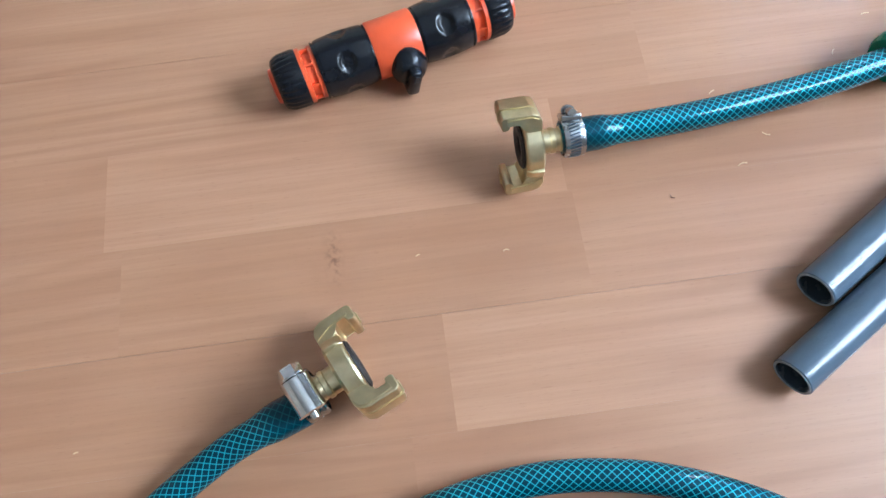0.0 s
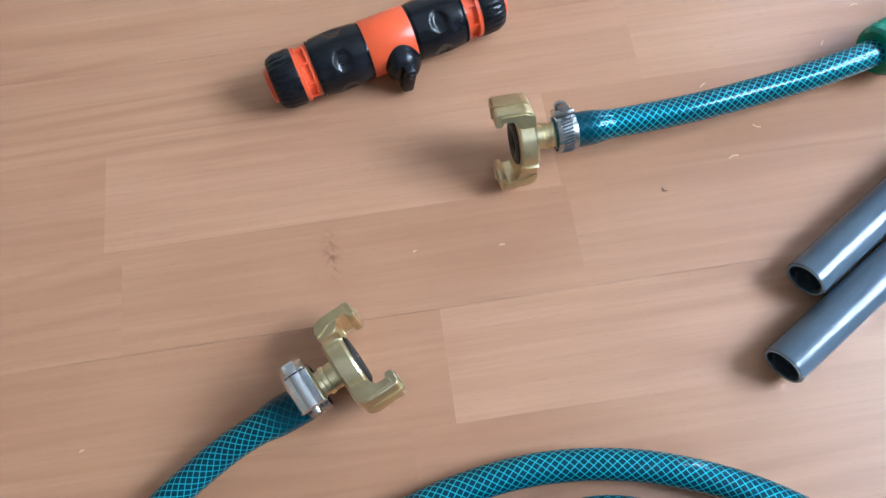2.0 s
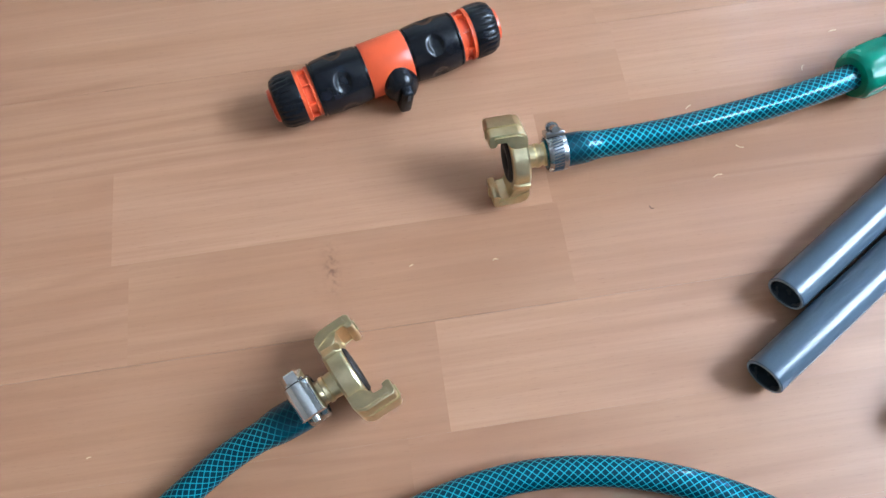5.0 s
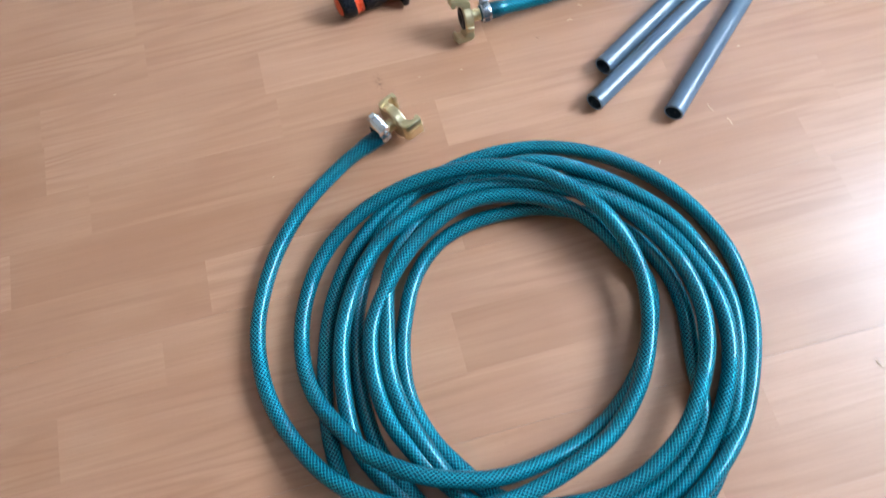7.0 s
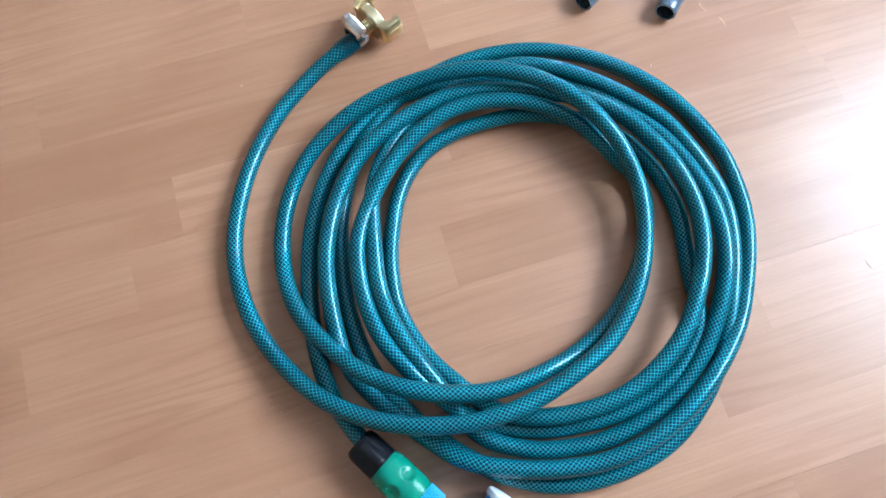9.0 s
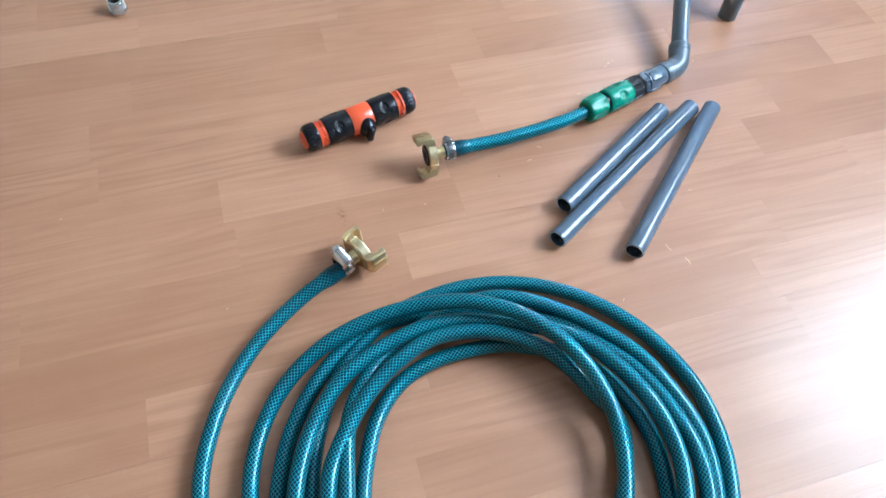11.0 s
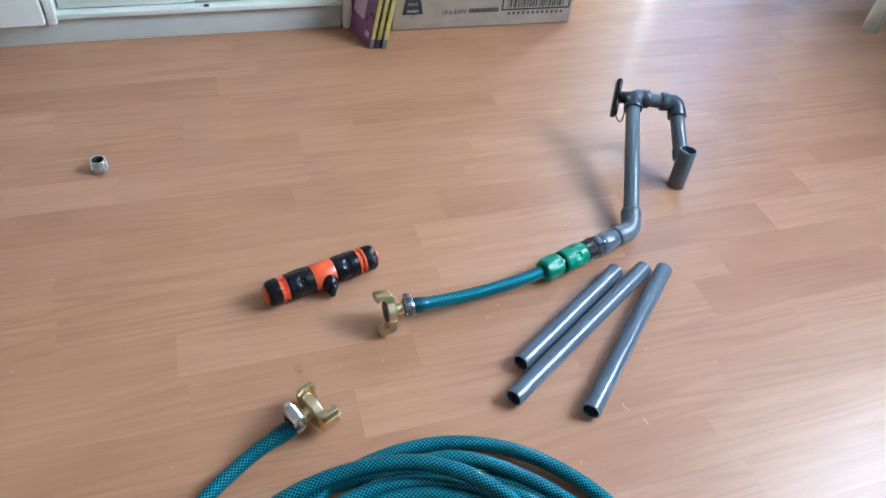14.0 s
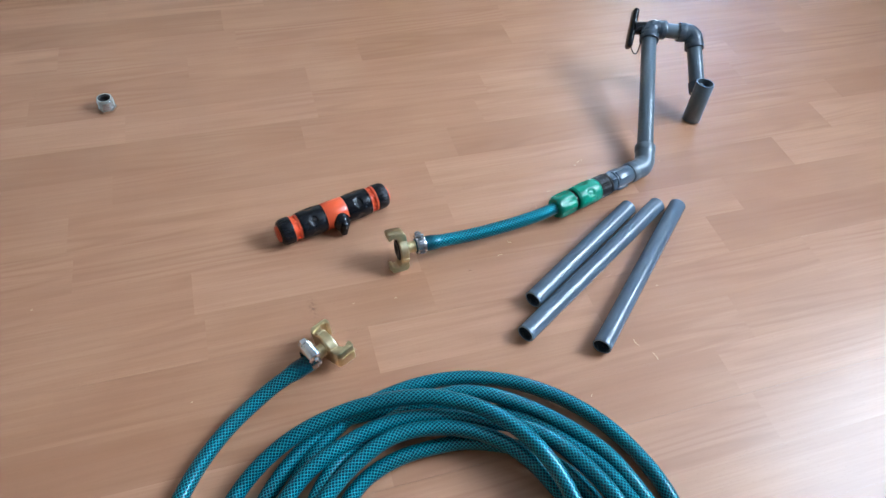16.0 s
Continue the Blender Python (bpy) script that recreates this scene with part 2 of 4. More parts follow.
def lathe(profile, segs=40, bm=None, ripple=None, closed=False):
    """Turn (x, r) pairs about the x axis. ripple(x, angle) scales the radius."""
    bm = bm or bmesh.new()
    rings = []
    for x, r in profile:
        ring = []
        for k in range(segs):
            a = 2 * math.pi * k / segs
            rr = r * (ripple(x, a) if ripple else 1.0)
            ring.append(bm.verts.new((x, rr * math.cos(a), rr * math.sin(a))))
        rings.append(ring)
    pairs = list(zip(rings, rings[1:]))
    if closed:
        pairs.append((rings[-1], rings[0]))
    for a, b in pairs:
        for k in range(segs):
            bm.faces.new((a[k], a[(k + 1) % segs], b[(k + 1) % segs], b[k]))
    if not closed:
        for ring, flip in ((rings[0], True), (rings[-1], False)):
            bm.faces.new(ring[::-1] if flip else ring)
    return bm


def block(size, centre=(0, 0, 0), bevel=0.0, bm=None, m=None, steps=2):
    bm = bm or bmesh.new()
    made = bmesh.ops.create_cube(bm, size=1.0)["verts"]
    for v in made:
        v.co = Vector((v.co.x * size[0] + centre[0], v.co.y * size[1] + centre[1], v.co.z * size[2] + centre[2]))
    if bevel:
        edges = {e for v in made for e in v.link_edges}
        made = bmesh.ops.bevel(bm, geom=list(edges), offset=bevel, segments=steps, affect='EDGES', profile=0.5)["verts"]
    if m is not None:
        bmesh.ops.transform(bm, matrix=m, verts=[v for v in made if v.is_valid])
    return bm


def prism(outline, width, bevel=0.0, bm=None, m=None):
    """Extrude an outline in the x-z plane along y, centred."""
    bm = bm or bmesh.new()
    a = [bm.verts.new((x, -width / 2, z)) for x, z in outline]
    b = [bm.verts.new((x, width / 2, z)) for x, z in outline]
    faces = [bm.faces.new(a[::-1]), bm.faces.new(b)]
    for k in range(len(a)):
        faces.append(bm.faces.new((a[k], a[(k + 1) % len(a)], b[(k + 1) % len(a)], b[k])))
    verts = a + b
    if bevel:
        edges = {e for f in faces for e in f.edges}
        verts = bmesh.ops.bevel(bm, geom=list(edges), offset=bevel, segments=2, affect='EDGES', profile=0.5)["verts"]
    if m is not None:
        bmesh.ops.transform(bm, matrix=m, verts=[v for v in verts if v.is_valid])
    return bm


def spline(points, step):
    """Catmull-Rom through points, at about even steps."""
    p = [Vector(q) for q in points]
    p = [2 * p[0] - p[1]] + p + [2 * p[-1] - p[-2]]
    dense = []
    for k in range(1, len(p) - 2):
        a, b, c, d = p[k - 1:k + 3]
        for j in range(12):
            t = j / 12
            dense.append(0.5 * (2 * b + (c - a) * t + (2 * a - 5 * b + 4 * c - d) * t * t + (3 * b - a - 3 * c + d) * t ** 3))
    dense.append(p[-2])
    for _ in range(6):
        dense = [dense[0]] + [(x + 2 * y + z) / 4 for x, y, z in zip(dense, dense[1:], dense[2:])] + [dense[-1]]
    out, left = [dense[0]], step
    for a, b in zip(dense, dense[1:]):
        gap = (b - a).length
        while gap >= left and gap > 1e-9:
            a = a + (b - a) * (left / gap)
            out.append(a)
            gap, left = (b - a).length, step
        left -= gap
    out.append(dense[-1])
    return out


def sweep(name, path, radius, mat, segs=24, swell=None):
    """A tube along a path, with UV: once round, and metres along."""
    n = len(path)
    side = Vector((0, 0, 1))
    verts, faces, uvs, run = [], [], [], 0.0
    for k, p in enumerate(path):
        ahead = (path[min(k + 1, n - 1)] - path[max(k - 1, 0)]).normalized()
        side = (side - ahead * side.dot(ahead)).normalized()
        other = ahead.cross(side)
        if k:
            run += (p - path[k - 1]).length
        r = radius * (swell(run) if swell else 1.0)
        for j in range(segs):
            a = 2 * math.pi * j / segs
            verts.append(p + r * (math.cos(a) * side + math.sin(a) * other))
        uvs.append(run)
    for k in range(n - 1):
        for j in range(segs):
            i = (j + 1) % segs
            faces.append((k * segs + j, k * segs + i, (k + 1) * segs + i, (k + 1) * segs + j))
    body = len(faces)
    faces.append(tuple(range(segs))[::-1])
    faces.append(tuple((n - 1) * segs + j for j in range(segs)))
    me = bpy.data.meshes.new(name)
    me.from_pydata(verts, [], faces)
    layer = me.uv_layers.new(name="UVMap")
    for f in me.polygons:
        if f.index >= body:
            continue
        k, j = divmod(f.index, segs)
        for loop, (dj, dk) in zip(f.loop_indices, ((0, 0), (1, 0), (1, 1), (0, 1))):
            layer.data[loop].uv = ((j + dj) / segs, uvs[k + dk])
        f.use_smooth = True
    me.materials.append(mat)
    return me


def aim(at, toward, roll=0.0):
    """A pose at a place whose x axis points along toward; roll turns it about that axis."""
    q = Vector(toward).to_track_quat('X', 'Z')
    return Matrix.Translation(at) @ q.to_matrix().to_4x4() @ Matrix.Rotation(radians(roll), 4, 'X')


# ---------------------------------------------------------------- the room
def wall(name, size, centre, label, hole=None):
    """A wall as blocks butted round its opening (v0, v1, z0, z1), thickness along u."""
    bm = bmesh.new()
    if hole:
        v0, v1, z0, z1 = hole
        lo, hi = centre[1] - size[1] / 2, centre[1] + size[1] / 2
        for a, b, c, d in ((lo, v0, 0, size[2]), (v1, hi, 0, size[2]), (v0, v1, 0, z0), (v0, v1, z1, size[2])):
            block((size[0], b - a, d - c), (centre[0], (a + b) / 2, (c + d) / 2), 0, bm)
    else:
        block(size, centre, 0, bm)
    return single(name, bm, WALL, ROOM_M, label, "wall", kind="structure")


LONG = NORTH - SOUTH
wall("wall_east", (0.2, LONG + 0.4, HEIGHT), (EAST + 0.1, (NORTH + SOUTH) / 2, HEIGHT / 2),
     "cream painted wall with a wide window", (WIN_V0, WIN_V1, WIN_Z0, WIN_Z1))
wall("wall_west", (0.2, LONG + 0.4, HEIGHT), (WEST - 0.1, (NORTH + SOUTH) / 2, HEIGHT / 2), "plain cream painted wall of the room")
SLIT_U0, SLIT_U1, SLIT_Z0, SLIT_Z1 = 1.235, 1.315, 0.06, 1.0
DOOR_U0, DOOR_U1, DOOR_Z0, DOOR_Z1 = 1.40, 2.06, 0.06, 2.15
bm = bmesh.new()
for a, b, c, d in ((WEST, SLIT_U0, 0, HEIGHT), (SLIT_U1, DOOR_U0, 0, HEIGHT), (DOOR_U1, EAST, 0, HEIGHT), (SLIT_U0, SLIT_U1, 0, SLIT_Z0), (SLIT_U0, SLIT_U1, SLIT_Z1, HEIGHT),
                   (DOOR_U0, DOOR_U1, 0, DOOR_Z0), (DOOR_U0, DOOR_U1, DOOR_Z1, HEIGHT)):
    block((b - a, 0.2, d - c), ((a + b) / 2, NORTH + 0.1, (c + d) / 2), 0, bm)
single("wall_north", bm, WALL, ROOM_M, "plain cream painted wall behind the cabinet", "wall", kind="structure")
wall("wall_south", (EAST - WEST, 0.2, HEIGHT), ((EAST + WEST) / 2, SOUTH - 0.1, HEIGHT / 2), "plain cream painted wall of the room")
single("ceiling", block((EAST - WEST + 0.4, LONG + 0.4, 0.15), ((EAST + WEST) / 2, (NORTH + SOUTH) / 2, HEIGHT + 0.075)),
       CEILING, ROOM_M, "flat white painted ceiling", "ceiling", kind="structure")
win = thing("window_1", ROOM_M, "white framed window in the painted wall", "window", kind="structure")
mid_v, mid_z = (WIN_V0 + WIN_V1) / 2, (WIN_Z0 + WIN_Z1) / 2
bm = bmesh.new()
for v in (WIN_V0 + 0.035, mid_v, WIN_V1 - 0.035):
    block((0.07, 0.07, WIN_Z1 - WIN_Z0), (EAST + 0.07, v, mid_z), 0.004, bm)
for z in (WIN_Z0 + 0.035, WIN_Z1 - 0.035):
    block((0.066, WIN_V1 - WIN_V0, 0.07), (EAST + 0.07, mid_v, z), 0.004, bm)
part("window_frame", bm, WHITE_PLASTIC, win)
for v in (WIN_V0, mid_v):
    pane = part("pane", block((0.006, mid_v - WIN_V0 - 0.08, WIN_Z1 - WIN_Z0 - 0.14), (EAST + 0.07, v + (mid_v - WIN_V0) / 2, mid_z)), glass, win)
    pane.visible_shadow = False
part("window_sill", block((0.18, WIN_V1 - WIN_V0 + 0.1, 0.03), (EAST - 0.07, mid_v, WIN_Z0 - 0.017), 0.005), WHITE_PLASTIC, win)
for name, size, at in (("baseboard_north", (0.70, 0.014, 0.07), (1.72, NORTH - 0.008, 0.035)),
                       ("baseboard_east", (0.014, LONG - 0.06, 0.07), (EAST - 0.008, (NORTH + SOUTH) / 2, 0.035))):
    single(name, block(size, at, 0.003), WHITE_PAINT, ROOM_M, "white painted skirting board along the wall", "baseboard", kind="structure")
slit = thing("window_2", ROOM_M, "narrow tall glazed strip beside a door", "window", kind="structure")
strip_pane = part("pane", block((SLIT_U1 - SLIT_U0 - 0.012, 0.006, SLIT_Z1 - SLIT_Z0 - 0.01), ((SLIT_U0 + SLIT_U1) / 2, NORTH + 0.06, (SLIT_Z0 + SLIT_Z1) / 2)), glass, slit)
strip_pane.visible_shadow = False
bm = bmesh.new()
for u in (SLIT_U0 - 0.02, SLIT_U1 + 0.02):
    block((0.04, 0.018, SLIT_Z1 + 0.04), (u, NORTH - 0.011, SLIT_Z1 / 2 + 0.02), 0.002, bm)
part("window_frame", bm, WHITE_PAINT, slit, "white painted casing")
slit_lamp = bpy.data.lights.new("slit_daylight", 'AREA')
slit_lamp.shape = 'RECTANGLE'
slit_lamp.size, slit_lamp.size_y = SLIT_U1 - SLIT_U0 - 0.01, SLIT_Z1 - SLIT_Z0 - 0.02
slit_lamp.energy = 5
slit_lamp.color = (0.72, 0.87, 1.0)
slit_ob = new("slit_daylight", slit_lamp)
slit_ob.matrix_world = ROOM_M @ look(((SLIT_U0 + SLIT_U1) / 2, NORTH + 0.12, (SLIT_Z0 + SLIT_Z1) / 2), ((SLIT_U0 + SLIT_U1) / 2, NORTH - 1.0, (SLIT_Z0 + SLIT_Z1) / 2))
door = thing("door_1", ROOM_M, "glazed garden door behind a blue curtain", "door", kind="structure")
door_pane = part("pane", block((DOOR_U1 - DOOR_U0 - 0.10, 0.006, DOOR_Z1 - DOOR_Z0 - 0.11), ((DOOR_U0 + DOOR_U1) / 2, NORTH + 0.06, (DOOR_Z0 + DOOR_Z1) / 2)), glass, door)
door_pane.visible_shadow = False
for u in (DOOR_U0 + 0.025, DOOR_U1 - 0.025):
    part("stile", block((0.05, 0.05, DOOR_Z1 - DOOR_Z0), (u, NORTH + 0.06, (DOOR_Z0 + DOOR_Z1) / 2), 0.003), WHITE_PAINT, door)
for z in (DOOR_Z0 + 0.028, DOOR_Z1 - 0.028):
    part("rail", block((DOOR_U1 - DOOR_U0 - 0.1, 0.046, 0.056), ((DOOR_U0 + DOOR_U1) / 2, NORTH + 0.06, z), 0.003), WHITE_PAINT, door)
door_lamp = bpy.data.lights.new("door_daylight", 'AREA')
door_lamp.shape = 'RECTANGLE'
door_lamp.size, door_lamp.size_y = DOOR_U1 - DOOR_U0 - 0.12, DOOR_Z1 - DOOR_Z0 - 0.13
door_lamp.energy = 118
door_lamp.color = (0.74, 0.87, 1.0)
door_ob = new("door_daylight", door_lamp)
door_ob.matrix_world = ROOM_M @ look(((DOOR_U0 + DOOR_U1) / 2, NORTH + 0.16, (DOOR_Z0 + DOOR_Z1) / 2), ((DOOR_U0 + DOOR_U1) / 2, NORTH - 1.0, (DOOR_Z0 + DOOR_Z1) / 2))


# ---------------------------------------------------------------- hose fittings
def brass_coupling(parent, m):
    """Claw coupling: x points out of its face, which lies at x = 0; the claws stand along z."""
    body = lathe([(-0.0135, 0.0095), (-0.0135, 0.0195), (-0.0115, 0.0225), (-0.002, 0.0228), (-0.0005, 0.0222), (0.0, 0.021), (0.0, 0.0172), (-0.006, 0.0168), (-0.006, 0.0085), (-0.028, 0.006)], 48)
    c = part("brass_coupling", body, BRASS, parent, "cast brass claw coupling with two hooked lugs", m, 22)
    part("hose_tail", lathe([(-0.032, 0.0078), (-0.0292, 0.0092), (-0.0272, 0.0092), (-0.0266, 0.0083), (-0.0242, 0.0083), (-0.0236, 0.0095), (-0.0208, 0.0095), (-0.02, 0.0088), (-0.0133, 0.0092)], 32), BRASS, c, "stepped brass hose tail")
    for turn in (0, 180):
        spin = Matrix.Rotation(radians(turn), 4, 'X')
        hook = [(-0.0132, 0.018), (-0.0132, 0.0262), (-0.0112, 0.0305), (-0.0065, 0.0328), (0.0132, 0.0332), (0.0152, 0.0312), (0.0152, 0.0236), (0.0135, 0.0224), (0.0098, 0.0228), (0.0094, 0.0270), (0.0022, 0.0264), (0.0, 0.0205), (-0.004, 0.018)]
        claw = prism(hook, 0.0262, 0.0008)
        rib = [(-0.0118, 0.0302), (-0.0065, 0.0338), (0.0143, 0.0343), (0.0163, 0.0320), (0.0163, 0.0245), (0.0145, 0.0245), (0.0145, 0.0305), (0.0125, 0.0322), (-0.003, 0.0318)]
        prism(rib, 0.0013, 0.0, claw, Matrix.Translation((0, 0.002, 0)))
        for side in (-1, 1):
            prism([(-0.0128, 0.0215), (-0.0105, 0.0288), (-0.006, 0.0308), (0.011, 0.0310), (0.011, 0.0268), (-0.002, 0.0262)], 0.0014, 0.0003, claw, Matrix.Translation((0, side * 0.0134, 0)))
        part("claw", claw, BRASS, c, "hooked brass lug with a casting seam", spin, 22)
        ramp = [(-0.0122, 0.021), (-0.0122, 0.0246), (-0.0035, 0.0246), (0.0006, 0.0226), (0.0006, 0.0205)]
        part("cam_ramp", prism(ramp, 0.0085, 0.0008), BRASS, c, "", Matrix.Rotation(radians(turn + 58), 4, 'X'), 22)
    part("sealing_ring", lathe([(-0.004, 0.0072), (-0.004, 0.0169), (0.0008, 0.0169), (0.0022, 0.0150), (0.0022, 0.0105), (0.0006, 0.0075)], 40, closed=True), RUBBER, c, "black rubber sealing ring")
    # solid black plug: the shade inside the hollow, put in as colour
    part("bore", lathe([(-0.03, 0.0072), (-0.0035, 0.0072)], 24), RUBBER, c, "black plug for the shade in the coupling's bore")
    return c


def band_clamp(parent, m):
    """Worm-drive clamp about the x axis, its screw housing on the +z side."""
    c = part("hose_clamp", lathe([(-0.0058, 0.0122), (-0.0058, 0.0133), (-0.0052, 0.0137), (0.0052, 0.0137), (0.0058, 0.0133), (0.0058, 0.0122)], 48, closed=True), STEEL, parent, "slotted zinc-plated steel worm clamp", m)
    # the slots aren't cut; dark bars on the band paint their shade
    bm = bmesh.new()
    for k in range(30):
        block((0.0062, 0.0009, 0.0006), (0.0002, 0, 0.01375), 0, bm, Matrix.Rotation(2 * math.pi * k / 36 + 0.5, 4, 'X') @ Matrix.Rotation(0.22, 4, 'Z'))
    part("band_slots", bm, PVC_DARK, c, "dark bars on the band for the shade in its worm slots")
    housing = block((0.0115, 0.013, 0.004), (0, 0, 0.0146), 0.0009)
    lathe([(-0.0062, 0.0026), (-0.006, 0.0032), (0.006, 0.0032), (0.0062, 0.0026)], 20, housing, None)
    part("housing", housing, STEEL, c)
    screw = bmesh.new()
    lathe([(-0.007, 0.0028), (-0.0065, 0.0036), (-0.003, 0.0038), (-0.003, 0.0025), (0.0085, 0.0025)], 20, screw)
    block((0.002, 0.0006, 0.0066), (-0.0068, 0, 0), 0, screw)
    part("screw", screw, STEEL, c, "slotted clamp screw", Matrix.Translation((0, 0, 0.0182)) @ Matrix.Rotation(radians(90), 4, 'Z'))
    return c


def bolt_clamp(parent, m):
    """Broad clamp with a rolled housing and a hex-headed screw across its top."""
    c = part("hose_clamp", lathe([(-0.0062, 0.0122), (-0.0062, 0.0135), (-0.0054, 0.0139), (0.0054, 0.0139), (0.0062, 0.0135), (0.0062, 0.0122)], 48, closed=True), STEEL, parent, "bright zinc-plated clamp with hex screw", m)
    across = Matrix.Translation((0, 0, 0.0178)) @ Matrix.Rotation(radians(90), 4, 'Z')
    shell = lathe([(-0.0102, 0.0070), (-0.0096, 0.0081), (0.0096, 0.0081), (0.0102, 0.0070)], 32)
    block((0.017, 0.0145, 0.005), (0, 0, -0.0042), 0.0012, shell)
    part("housing", shell, CHROME, c, "rolled steel screw housing", across)
    hexa = lathe([(0.0102, 0.0058), (0.0106, 0.0065), (0.0162, 0.0065), (0.017, 0.0057), (0.017, 0.0)], 6)
    lathe([(0.0106, 0.0066), (0.0118, 0.0066)], 24, hexa)
    lathe([(-0.0135, 0.0024), (-0.0102, 0.0028)], 18, hexa)
    part("screw", hexa, CHROME, c, "shiny hex-headed clamp screw", across)
    return c


def ribs(count, depth):
    return lambda x, a: 1.0 - depth * (0.5 + 0.5 * math.cos(count * a)) ** 3


def grip_nut(name, parent, m, mat, length, radius, count=8, label=""):
    def ripple(x, a):
        return 1.0 - (0.11 * (0.5 + 0.5 * math.cos(count * a)) ** 1.5 if 0.1 * length < x < 0.92 * length else 0.0)
    prof = [(0, radius * 0.62), (0, radius * 0.78), (length * 0.08, radius * 0.9), (length * 0.18, radius * 0.98), (length * 0.5, radius), (length * 0.85, radius), (length * 0.95, radius * 0.97), (length, radius * 0.9)]
    return part(name, lathe(prof, 64, None, ripple), mat, parent, label, m)


def dimple_body(name, parent, m, mat, length, radius, label=""):
    """A quick-connector sleeve: barrel shaped, with thumb hollows round it and stepped rims."""
    def ripple(x, a):
        turn = (a - 2.25) % (2 * math.pi / 5)
        turn = min(turn, 2 * math.pi / 5 - turn)
        away = math.hypot((x - length * 0.5) / (length * 0.13), turn / 0.3)
        return 1.0 - 0.11 * min(1.0, max(0.0, (1.3 - away) / 0.55))
    n = 34
    prof = [(0, radius * 0.8), (0, radius * 0.93), (length * 0.03, radius * 0.95), (length * 0.035, radius * 0.9), (length * 0.06, radius * 0.9), (length * 0.065, radius * 0.95)]
    for k in range(n + 1):
        t = k / n
        prof.append((length * (0.08 + 0.84 * t), radius * (0.955 + 0.05 * math.sin(math.pi * t) ** 0.8)))
    prof += [(length * 0.935, radius * 0.95), (length * 0.94, radius * 0.9), (length * 0.965, radius * 0.9), (length * 0.97, radius * 0.94), (length, radius * 0.92), (length, radius * 0.8)]
    return part(name, lathe(prof, 72, None, ripple), mat, parent, label, m, 30)


# ---------------------------------------------------------------- the coiled hose
TURNS = [
    [(2,-113,26), (-26,-128,22), (-60,-149,15), (-111,-198,11), (-150,-263,11), (-171,-332,11), (-174,-386,11), (-163,-441,12), (-136,-493,16), (-96,-540,28), (-50,-570,40), (-5,-586,50), (41,-593,54), (88,-592,54), (132,-581,50), (180,-560,44), (225,-533,36), (261,-493,33), (284,-448,33), (297,-399,33), (298,-351,36), (284,-307,46), (260,-267,54), (232,-239,58), (202,-217,58), (171,-204,58), (139,-195,56)],
    [(92,-192,50), (37,-197,40), (-21,-217,30), (-67,-248,18), (-99,-290,12), (-117,-343,11), (-120,-398,13), (-106,-449,24), (-77,-491,36), (-44,-525,46), (1,-550,52), (46,-562,50), (94,-565,44), (146,-554,32), (197,-534,18), (242,-503,11), (278,-461,11), (300,-417,11), (311,-368,11), (304,-339,14), (286,-316,18), (263,-285,26), (232,-258,34), (194,-239,38), (148,-229,38)],
    [(100,-233,38), (60,-254,37), (22,-287,35), (-10,-331,34), (-32,-380,34), (-34,-433,33), (-22,-485,33), (3,-526,30), (35,-563,22), (73,-593,14), (120,-609,11), (163,-614,11), (214,-610,11), (262,-596,12), (304,-570,12), (333,-536,11), (341,-504,11), (341,-471,11), (344,-430,11), (346,-395,11), (339,-354,11), (322,-319,12), (300,-290,14), (263,-263,16), (224,-249,16), (183,-241,14)],
    [(141,-243,12), (96,-253,11), (55,-276,11), (24,-317,12), (8,-366,13), (1,-407,13), (3,-460,13), (24,-511,13), (55,-550,14), (87,-581,20), (120,-596,30), (161,-601,33), (212,-595,33), (260,-575,33), (308,-536,34), (340,-483,35), (356,-439,35), (359,-392,36), (346,-341,38), (319,-296,40), (287,-259,38), (251,-236,34), (205,-223,32)],
    [(151,-211,32), (96,-213,33), (45,-232,33), (-6,-264,33), (-42,-310,32), (-63,-361,31), (-71,-407,30), (-70,-458,26), (-62,-508,18), (-40,-545,12), (-11,-577,14), (21,-608,22), (53,-632,30), (98,-646,32), (150,-654,33), (211,-651,33), (272,-628,32), (330,-588,24), (378,-537,14), (406,-481,11), (422,-428,11), (426,-378,11), (416,-317,11), (381,-253,13), (334,-206,15), (276,-172,16), (214,-155,16)],
    [(156,-153,14), (104,-163,12), (51,-186,11), (3,-230,11), (-32,-288,11), (-50,-350,11), (-55,-411,11), (-51,-464,11), (-37,-517,11), (-14,-555,11), (17,-596,11), (55,-629,11), (93,-654,11), (151,-672,11), (214,-668,11), (275,-646,11), (324,-604,11), (363,-547,11), (388,-485,12), (401,-433,14), (401,-384,18), (385,-336,22), (355,-281,26), (309,-237,28), (259,-203,28), (213,-185,30)],
    [(165,-180,26), (103,-202,20), (54,-228,20), (16,-269,24), (-8,-321,30), (-14,-383,32), (-15,-435,32), (-3,-482,32), (19,-525,30), (41,-561,24), (70,-607,18), (116,-629,16), (158,-635,16), (214,-631,16), (277,-606,16), (330,-559,18), (365,-504,22), (382,-454,26), (385,-403,28), (372,-351,26), (346,-295,22), (307,-253,20), (272,-222,18), (226,-204,14), (165,-187,12)],
    [(107,-187,12), (65,-189,12), (28,-199,12), (-14,-227,11), (-50,-271,11), (-77,-325,11), (-90,-379,11), (-95,-438,11), (-93,-490,11), (-83,-541,12), (-65,-577,16), (-50,-601,20)],
]
hose_path = spline([(x / 1000, y / 1000, z / 1000 - 0.0005) for turn in TURNS for x, y, z in turn], 0.0035)
HOSE_R = 0.0097
